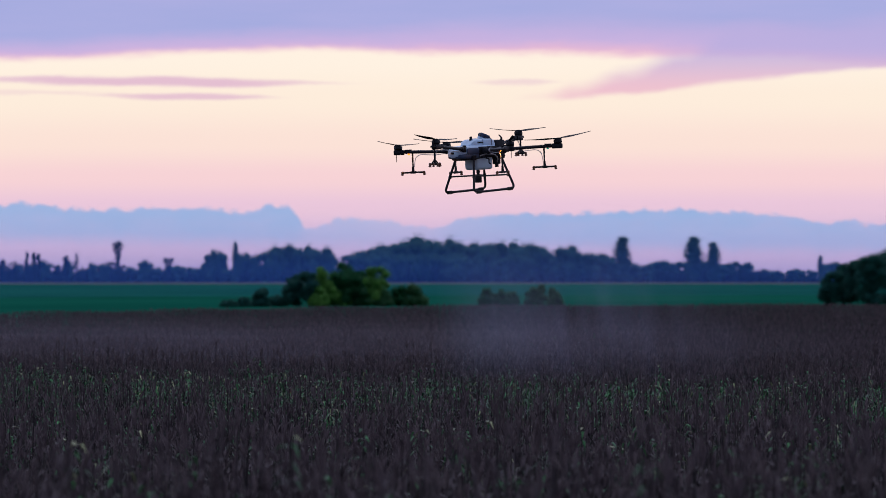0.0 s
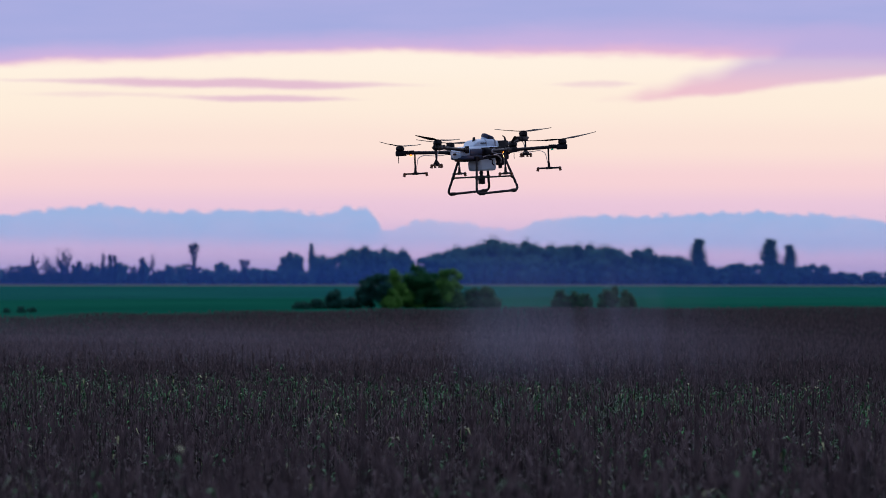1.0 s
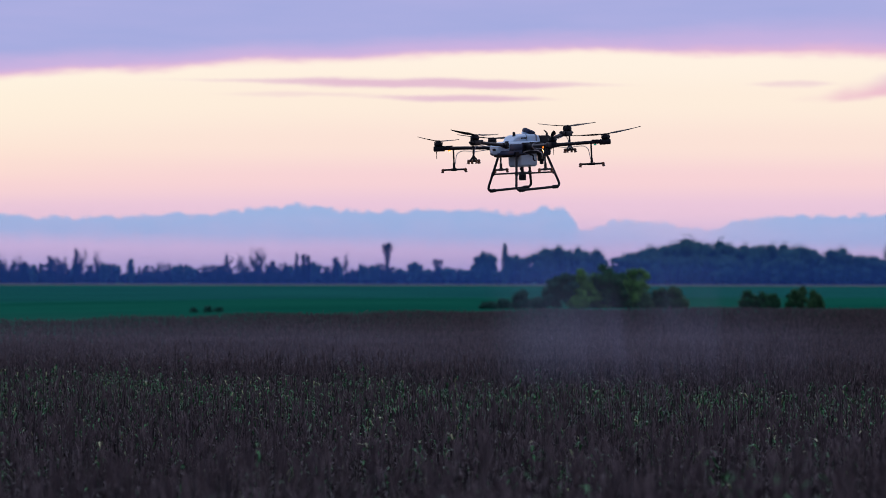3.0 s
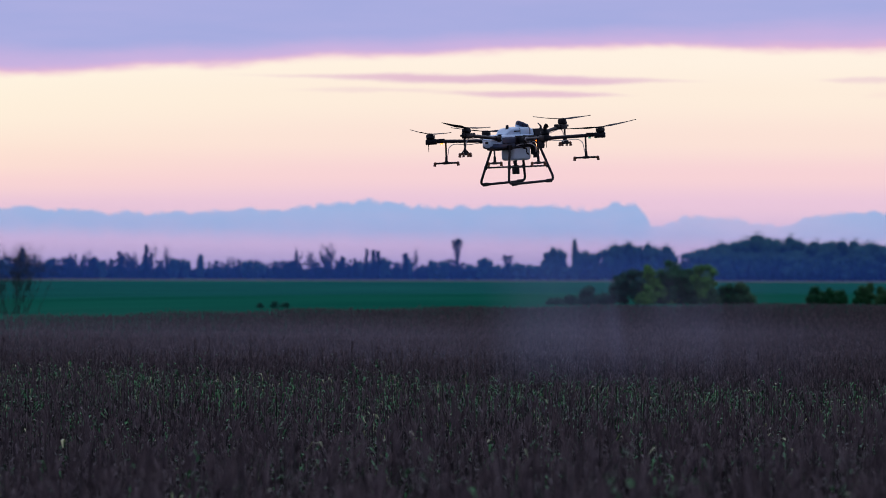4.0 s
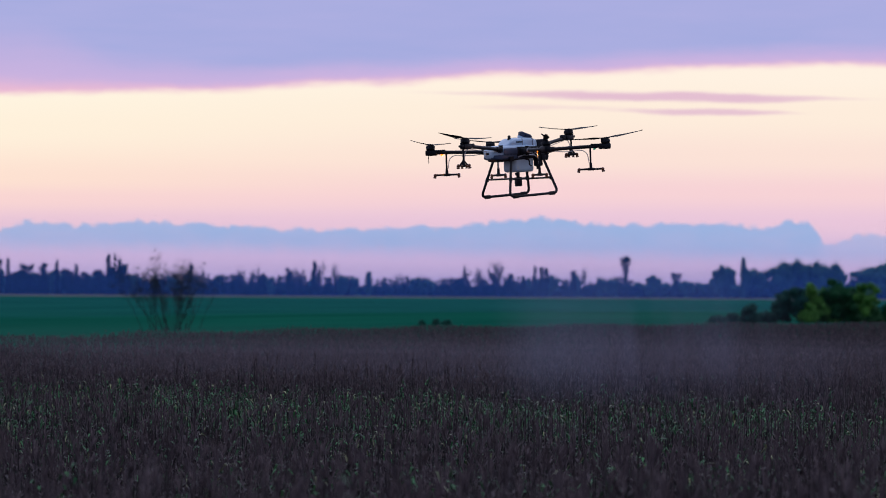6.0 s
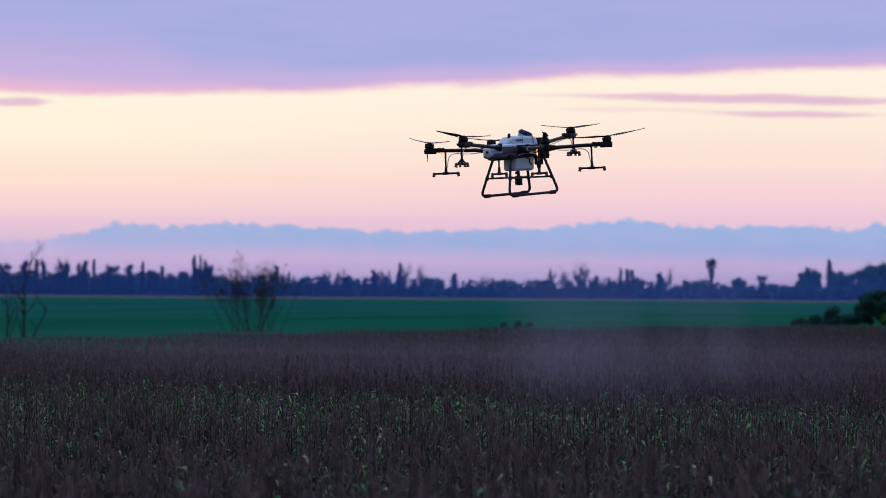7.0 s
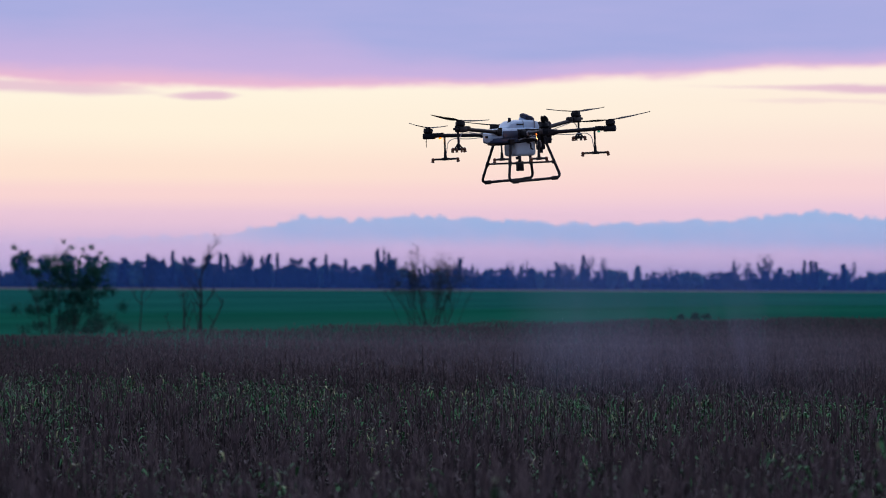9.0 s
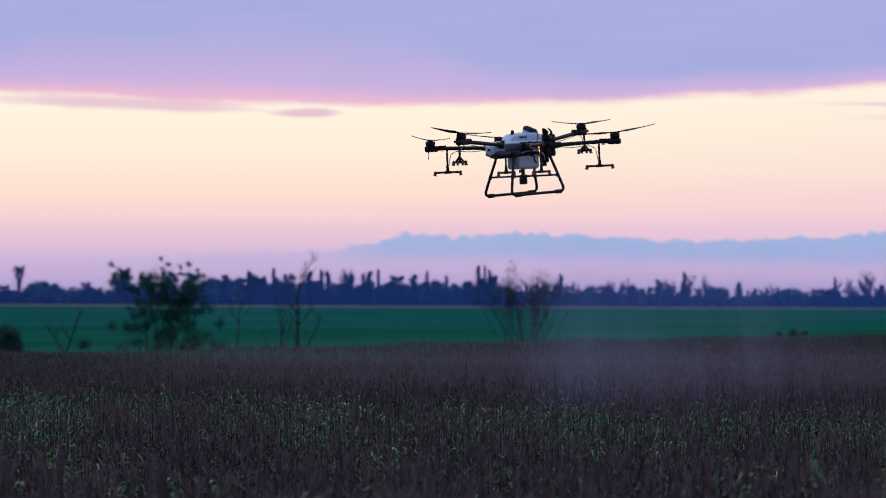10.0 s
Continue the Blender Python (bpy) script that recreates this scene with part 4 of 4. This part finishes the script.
def dead_tree(name, label, seed, stems):
    """A leafless tree: stems of (foot, lean in degrees, height, radius), each with limbs and twigs."""
    r = np.random.default_rng(seed)
    tree = new(name)
    tagged(tree, label, "tree")
    for foot, lean, height, radius in stems:
        bm = bmesh.new()
        a = radians(lean)
        pts = [Vector((foot, 0, -0.3))]
        d = Vector((math.sin(a), r.normal(0, 0.05), math.cos(a)))
        for k in range(7):
            d = (d + Vector(r.normal(0, 0.07, 3))).normalized()
            pts.append(pts[-1] + d * height / 7)
        tube(bm, pts, radius, 8, 0.15)
        for k in range(max(3, int(height * 0.8))):
            q = int(r.integers(2, 7))
            side = (-1) ** k * r.uniform(0.5, 1.0)
            nd = Vector((side, r.normal(0, 0.5), r.uniform(0.7, 1.3)))
            branch_tree(bm, r, pts[q], nd, height * r.uniform(0.16, 0.30), radius * 0.38, 2, 0.55, [], 0.08)
        part("stem", bm, M_BARK, tree, "bare dark stem and limbs")
    return tree


def stand(tree, bearing, distance, turn=0.0, scale=1.0, drop=0.0):
    x, y = out(bearing, distance)
    tree.matrix_basis = pose(x, y, land(x, y) - drop, 0, 0, turn) @ Matrix.Diagonal((scale, scale, scale, 1))
    return tree


DEG = 0.005752
MID = 900 * DEG * math.pi / 180   # metres in a hundred-and-seventy-fourth of a degree at 900 m


def b_of(u):
    return (784 - u) * DEG


# bushes beyond the maize: centre, width, height, leaf, name
for k, (u, w, h, leaf, nm, lab, shape) in enumerate((
        (392, 44, 13, M_DARKB, "bush", "low dark green bush at the field edge", "mound"),
        (420, 40, 17, M_DARKB, "bush", "low dark green bush at the field edge", "mound"),
        (452, 48, 37, M_DARKB, "bush", "dark green bush beside the taller trees", "mound"),
        (484, 46, 24, M_DARKB, "bush", "low dark green bush beside the taller trees", "mound"),
        (511, 56, 60, M_DARKB, "tree", "dark green broadleaf tree in a field clump", "tall"),
        (541, 50, 68, M_DARKB, "tree", "dark green broadleaf tree in a field clump", "tall"),
        (571, 70, 74, M_BUSHY, "tree", "yellow-green broadleaf tree in a field clump", "tall"),
        (606, 70, 86, M_BUSH, "tree", "tall dark green broadleaf tree in a field clump", "tall"),
        (664, 58, 75, M_BUSHY, "tree", "yellow-green broadleaf tree in a field clump", "tall"),
        (634, 60, 72, M_BUSH, "tree", "dark green broadleaf tree in a field clump", "tall"),
        (706, 48, 38, M_BUSH, "bush", "dark green bush beside the taller trees", "mound"),
        (734, 58, 43, M_BUSHG, "bush", "green rounded bush at the field edge", "mound"),
        (861, 36, 35, M_BUSH, "bush", "dark green bush standing in the crop", "mound"),
        (884, 40, 32, M_BUSH, "bush", "dark green bush standing in the crop", "mound"),
        (906, 34, 34, M_BUSH, "bush", "dark green bush standing in the crop", "mound"),
        (952, 36, 42, M_BUSHG, "bush", "fresh green bush standing alone in the crop", "tall"),
        (936, 26, 32, M_BUSH, "bush", "dark green bush standing in the crop", "mound"),
        (980, 42, 34, M_BUSHG, "bush", "fresh green bush standing in the crop", "mound"),
        (556, 50, 40, M_BUSHY, "bush", "yellow-green bush at the foot of a tree clump", "mound"),
        (598, 48, 30, M_BUSHY, "bush", "yellow-green bush at the foot of a tree clump", "mound"),
        (636, 50, 34, M_BUSH, "bush", "dark green bush at the foot of a tree clump", "mound"),
        (676, 46, 30, M_BUSHG, "bush", "green bush at the foot of a tree clump", "mound"),
        (-148, 18, 9, M_DARKB, "bush", "tiny dark shrub in the green crop", "mound"),
        (-122, 22, 13, M_DARKB, "bush", "tiny dark shrub in the green crop", "mound"),
        (-102, 26, 9, M_DARKB, "bush", "tiny dark shrub in the green crop", "mound"),
        (-1531, 80, 52, M_DARKB, "bush", "dense dark bush behind the maize", "mound"),
        (1474, 60, 66, M_DARKB, "tree", "dark broadleaf tree in a field clump", "tall"),
        (1502, 66, 86, M_DARKB, "tree", "dark broadleaf tree in a field clump", "tall"),
        (1540, 86, 104, M_DARKB, "tree", "tall dark broadleaf tree in a field clump", "tall"),
        (1580, 92, 108, M_DARKB, "tree", "tall dark broadleaf tree in a field clump", "tall"))):
    t = leafy_tree(nm, lab, nm, 50 + k, w * MID, h * MID, shape, leaf, M_BARK, 1600 + 75 * w if w > 30 else 600, 0.26 if w < 60 else 0.31)
    stand(t, b_of(u), (906 if leaf is M_BUSH else 898) + 4 * math.sin(k * 2.4), 40 * k)

# bare and half-bare trees on the left
stand(bare_tree("shrub", "leafless many-stemmed shrub with thin spreading twigs", "shrub", 5, 15.5, 9.8, 34, M_DRYTWIG, 5200, 0.22, 0.34, 3, 1.5), b_of(-608), 900)
stand(dead_tree("dead_tree", "dead leafless tree with a dark trunk and forked limbs", 9, [(0, -2, 13.5, 0.26), (1.2, 24, 6.2, 0.17), (-0.2, -14, 5.5, 0.12)]), b_of(-1020), 900)
stand(dead_tree("dead_tree", "dead tree stem leaning beside a taller one", 19, [(0, -3, 8.0, 0.20), (0.3, 12, 5.0, 0.10)]), b_of(-1050), 905)
stand(dead_tree("dead_sapling", "short leaning dead sapling", 23, [(0, -22, 3.2, 0.10)]), b_of(-1072), 903)
stand(dead_tree("dead_sapling", "thin leafless sapling stem", 12, [(0, -4, 11.0, 0.13)]), b_of(-1128), 895)
stand(bare_tree("half_bare_tree", "half-bare tree with sparse dark leaves and dead twigs", "tree", 21, 18.5, 12.8, 12, M_DARKB, 21000, 0.30, 0.42, 3, 1.3, 0.22), b_of(-1252), 900)
stand(dead_tree("dead_tree", "small dead tree with a forked trunk", 33, [(0, -28, 5.5, 0.18), (0.1, 24, 8.0, 0.20)]), b_of(-1432), 900)

# the far tree line
FARD = 2450
FU = FARD * DEG * math.pi / 180
far_kit = {}
FAR_LABELS = {"round": "distant broadleaf tree in the tree line, its colour shifted towards blue haze", "block": "distant broad dark tree with a bumpy top in the tree line", "column": "distant dark column-like tree in the tree line",
              "ragged": "distant dark ragged tree in the tree line", "wispy": "distant thin-topped tree with sparse twigs", "poplar": "distant tall narrow poplar above the woods",
              "umbrella": "distant tree with a bare stem and a small top"}
for key, shape, w, h, n in (("round_a", "round", 12, 12, 1000), ("round_b", "round", 13, 14, 1000), ("round_c", "round", 15, 12, 1000), ("block_a", "block", 14, 14, 1000), ("block_b", "block", 13, 15, 1000),
                            ("column_a", "column", 3.6, 15, 620), ("column_b", "column", 4.2, 15, 620), ("column_c", "column", 2.8, 14, 560), ("ragged_a", "ragged", 9, 13, 740), ("ragged_b", "ragged", 8, 14, 740),
                            ("wispy_a", "wispy", 8, 14, 760), ("wispy_b", "wispy", 8, 14, 760), ("wispy_c", "wispy", 9, 14, 900), ("poplar_a", "poplar", 7, 20, 1000), ("umbrella_a", "umbrella", 8, 17, 680)):
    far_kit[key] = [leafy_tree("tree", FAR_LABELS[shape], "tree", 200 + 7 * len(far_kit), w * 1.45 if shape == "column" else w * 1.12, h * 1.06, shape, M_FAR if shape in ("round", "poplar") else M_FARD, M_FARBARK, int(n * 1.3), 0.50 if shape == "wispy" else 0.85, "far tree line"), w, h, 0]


def far_tree(key, u, width, height, back=0.0):
    src, w, h, used = far_kit[key]
    sx, sz = width * FU / w, height * FU / h
    x, y = out(b_of(u), FARD + back)
    m = pose(x, y, land(x, y), 0, 0, (u * 37) % 360)
    if not used:
        ob = src
        ob.matrix_basis = m
        far_kit[key][3] = 1
    else:
        ob = copy_thing(src, m)
    ob.scale = (sx, sx, sz)
    return ob


fr = np.random.default_rng(11)
# height of the taller woods along the line
WOODS = [(365, 52), (385, 59), (402, 50), (424, 54), (455, 54), (480, 60), (498, 72), (512, 66), (548, 65), (578, 60), (592, 46), (632, 52), (665, 64), (690, 67), (715, 77), (750, 83), (784, 78), (830, 71), (880, 75), (935, 74), (955, 63), (975, 60), (1000, 69), (1020, 58), (1060, 54), (1090, 46)]
# stretches of woods: from, to, height (0: by the table), spread, step, width, kinds, set back
for u0, u1, h, dh, step, wid, kinds, back in (
        (1268, 1345, 39, 3, 24, 42, ("round_a", "round_b"), 0), (1358, 1470, 24, 4, 20, 30, ("round_c", "round_a"), 0), (1112, 1268, 39, 4, 24, 42, ("round_a", "round_c"), 0),
        (1470, 1800, 30, 8, 28, 44, ("round_a", "block_b"), 0), (638, 960, 0, 2, 18, 74, ("round_a", "round_b", "round_c"), 60), (650, 950, 52, 5, 24, 48, ("round_a", "round_c"), 0),
        (958, 1088, 0, 2, 18, 44, ("round_b", "round_c"), -20), (486, 584, 0, 2, 15, 42, ("round_a", "round_c", "round_b"), 0), (372, 400, 0, 2, 10, 30, ("round_a", "round_b"), 0), (426, 454, 0, 2, 9, 24, ("round_a", "round_b"), 0),
        (236, 482, 28, 3, 22, 34, ("round_c", "round_a"), -10), (-225, 236, 34, 4, 13, 24, ("round_c", "block_a", "ragged_a"), 0), (-560, -262, 37, 4, 12, 24, ("block_a", "ragged_b", "round_a"), 0),
        (-720, -560, 37, 5, 13, 26, ("ragged_b", "block_a", "round_a"), 0), (-1190, -720, 44, 6, 12, 24, ("block_b", "column_b", "round_a"), 0),
        (-1340, -1190, 40, 5, 18, 30, ("block_a", "round_b"), 0), (-1560, -1340, 31, 5, 19, 32, ("round_a", "block_a"), 0), (-2000, -1560, 40, 8, 26, 40, ("round_a", "block_b"), 0)):
    u = u0
    while u < u1:
        far_tree(kinds[int(fr.integers(len(kinds)))], u + fr.uniform(-4, 4), wid * fr.uniform(0.8, 1.25), (h or lerp_table(u, WOODS) + 2.5) + fr.normal(0, dh * 0.6), back + fr.uniform(-25, 25))
        u += step * fr.uniform(0.75, 1.25)
# trees that stand out above the woods
for key, u, w, h in (("poplar_a", 1101, 32, 80), ("poplar_a", 1227, 36, 80), ("poplar_a", 1262, 26, 70), ("poplar_a", 1451, 12, 47), ("poplar_a", 418, 13, 71), ("umbrella_a", 211, 24, 71), ("umbrella_a", 300, 24, 43),
                     ("round_a", 260, 34, 42), ("wispy_a", 136, 12, 58), ("column_c", 120, 13, 46), ("column_a", 51, 9, 54), ("column_c", 63, 10, 52), ("round_a", 84, 24, 42), ("column_b", 8, 14, 40),
                     ("round_b", 186, 20, 38), ("wispy_b", 610, 24, 52), ("block_a", 28, 22, 38)):
    far_tree(key, u, w, h, -30)
# the thin-topped stretch
for key, u, w, h in (("wispy_c", -16, 40, 66), ("wispy_a", -44, 22, 54), ("wispy_b", -72, 20, 66), ("block_b", -80, 36, 36), ("column_b", 72, 12, 50), ("wispy_a", -192, 16, 44), ("block_a", -176, 20, 36),
                     ("poplar_a", -242, 15, 43), ("wispy_c", -303, 16, 60), ("column_a", -338, 12, 60), ("wispy_a", -328, 20, 62), ("wispy_b", -370, 28, 60), ("column_b", -384, 14, 48), ("round_a", -288, 22, 40),
                     ("wispy_a", -445, 20, 53), ("block_b", -430, 22, 42), ("wispy_b", -470, 20, 58), ("block_a", -480, 30, 38), ("ragged_b", -562, 22, 52), ("column_c", -556, 9, 54)):
    far_tree(key, u, w, h, -30)
# the columns and taller crowns further on
for key, u, w, h in (("ragged_b", -690, 36, 68), ("block_b", -682, 46, 58), ("column_a", -702, 12, 70), ("column_c", -758, 9, 52), ("block_a", -778, 24, 46), ("block_a", -722, 22, 42), ("column_a", -792, 9, 60), ("column_b", -815, 18, 54),
                     ("block_a", -845, 40, 54), ("column_c", -879, 8, 62), ("column_b", -895, 16, 60), ("column_a", -906, 10, 56), ("block_b", -932, 30, 62), ("wispy_c", -934, 34, 68),
                     ("column_b", -968, 13, 60), ("column_a", -979, 11, 62), ("column_b", -1000, 17, 59), ("block_a", -1036, 36, 56), ("column_c", -1064, 9, 64), ("block_b", -1084, 30, 56)):
    far_tree(key, u, w, h, -30)
for key, u, w, h in (("block_b", -1106, 24, 65), ("round_a", -1130, 36, 52), ("column_b", -1150, 22, 52), ("round_b", -1172, 34, 54), ("block_a", -1205, 40, 58), ("block_a", -1250, 40, 60), ("block_b", -1288, 32, 58),
                     ("block_b", -1334, 34, 66), ("column_b", -1322, 14, 64), ("round_b", -1480, 50, 46), ("round_c", -1455, 40, 38), ("umbrella_a", -1513, 26, 66), ("block_a", -1395, 30, 40)):
    far_tree(key, u, w, h, -30)

# undergrowth along the foot of the tree line
lumps = []
for u in np.arange(-2000, 1800, 9.0):
    x, y = out(b_of(u), FARD + 8 + 10 * math.sin(u))
    s = 3.2 + 1.4 * math.sin(u * 0.7) + 1.3 * math.sin(u * 2.3) + 0.8 * math.sin(u * 0.13)
    tall = lerp_table(u, [(-2000, 24), (-1345, 24), (-1210, 30), (-720, 30), (-560, 25), (-240, 24), (-100, 26), (480, 25), (640, 30), (1090, 28), (1120, 22), (1340, 22), (1360, 12), (1800, 14)]) * FU
    lumps.append((x, y, land(x, y) + tall * 0.4, 3.6, 3.0, tall * 0.6 + 0.5 * s - 1.6))
v, f = tuft_cloud(np.random.default_rng(4), lumps, 34000, 1.1)
v, f = with_cores(np.random.default_rng(5), v, f, lumps, 0.78)
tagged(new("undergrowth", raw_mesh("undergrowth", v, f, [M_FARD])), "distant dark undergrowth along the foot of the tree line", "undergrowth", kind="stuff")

# fine spray drifting below and behind the drone: droplets near the nozzles, then thin veils
sr = np.random.default_rng(8)
N = 9000
s = sr.uniform(0, 1, N) ** 1.4
px = -0.1 + 2.3 * s + sr.normal(0, 0.35, N)
pz = 1.95 + np.abs(sr.normal(0, 1, N)) * (0.46 - 0.15 * s)
py = 59.0 + 1.2 * s + sr.normal(0, 0.8, N)
size = sr.uniform(0.0007, 0.0013, N)
tet = np.array([(1, 1, 1), (1, -1, -1), (-1, 1, -1), (-1, -1, 1)]) * 0.6
v = (np.stack([px, py, pz], 1)[:, None, :] + tet[None] * size[:, None, None]).reshape(-1, 3)
f = (np.array([(0, 1, 2), (0, 3, 1), (0, 2, 3), (1, 3, 2)])[None] + 4 * np.arange(N)[:, None, None]).reshape(-1, 3)
mist = tagged(new("spray_mist"), "thin pale mist of spray drifting over the maize", "spray", kind="stuff")
drops = new("droplets", raw_mesh("droplets", v, f, [M_MIST]))
drops.parent = mist
# veils: centre, half width, foot, top, turn; the last two are added to lighten far maize
for k, (cx, cy, hw, z0, z1, turn, veil) in enumerate(((1.48, 61.0, 1.40, 2.25, 3.95, -3, M_VEIL), (1.90, 62.5, 1.8, 2.20, 3.80, 4, M_VEIL), (0.52, 61.6, 0.66, 2.25, 4.10, 2, M_COLUMN),
                                                       (1.5, 64.5, 1.1, 2.3, 3.85, 5, M_VEIL), (-2.0, 98.0, 12.0, 1.65, 2.85, 3, M_ROW_LIFT), (-4.5, 126.0, 17.0, 1.65, 2.70, -2, M_ROW_LIFT))):
    v, f = [], []
    for i in range(41):
        for j in range(13):
            a, h = i / 20 - 1, j / 12
            v.append((a * hw, 0.25 * math.sin(a * 4 + k) + 0.2 * math.sin(h * 3 + a * 7), (z1 - z0) * h))
    f = [(13 * i + j, 13 * i + 13 + j, 13 * i + 14 + j, 13 * i + j + 1) for i in range(40) for j in range(12)]
    ob = new("veil", raw_mesh("veil", np.array(v), np.array(f), [veil]))
    ob.parent = mist
    ob.matrix_basis = pose(cx, cy, z0, 0, 0, turn)

# evening haze before the far trees, put in as one blue-tinted upright sheet
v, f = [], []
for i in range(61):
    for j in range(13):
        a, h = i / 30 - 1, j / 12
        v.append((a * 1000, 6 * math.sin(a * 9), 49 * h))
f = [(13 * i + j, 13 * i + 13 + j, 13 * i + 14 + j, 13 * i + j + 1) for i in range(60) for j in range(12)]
haze = tagged(new("evening_haze", raw_mesh("evening_haze", np.array(v), np.array(f), [M_HAZE])), "blue-tinted see-through sheet that stands in for evening haze before the distant trees", "haze", kind="stuff")
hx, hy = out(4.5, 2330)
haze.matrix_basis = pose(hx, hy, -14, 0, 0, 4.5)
# a fainter blue sheet stands in for haze over the middle of the crop
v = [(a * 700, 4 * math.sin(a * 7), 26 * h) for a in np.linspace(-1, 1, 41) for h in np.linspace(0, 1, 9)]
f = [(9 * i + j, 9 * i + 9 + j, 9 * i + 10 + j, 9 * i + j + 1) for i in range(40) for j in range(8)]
haze = tagged(new("evening_haze", raw_mesh("evening_haze", np.array(v), np.array(f), [M_HAZE_THIN])), "faint blue-tinted sheet that stands in for haze over the green crop", "haze", kind="stuff")
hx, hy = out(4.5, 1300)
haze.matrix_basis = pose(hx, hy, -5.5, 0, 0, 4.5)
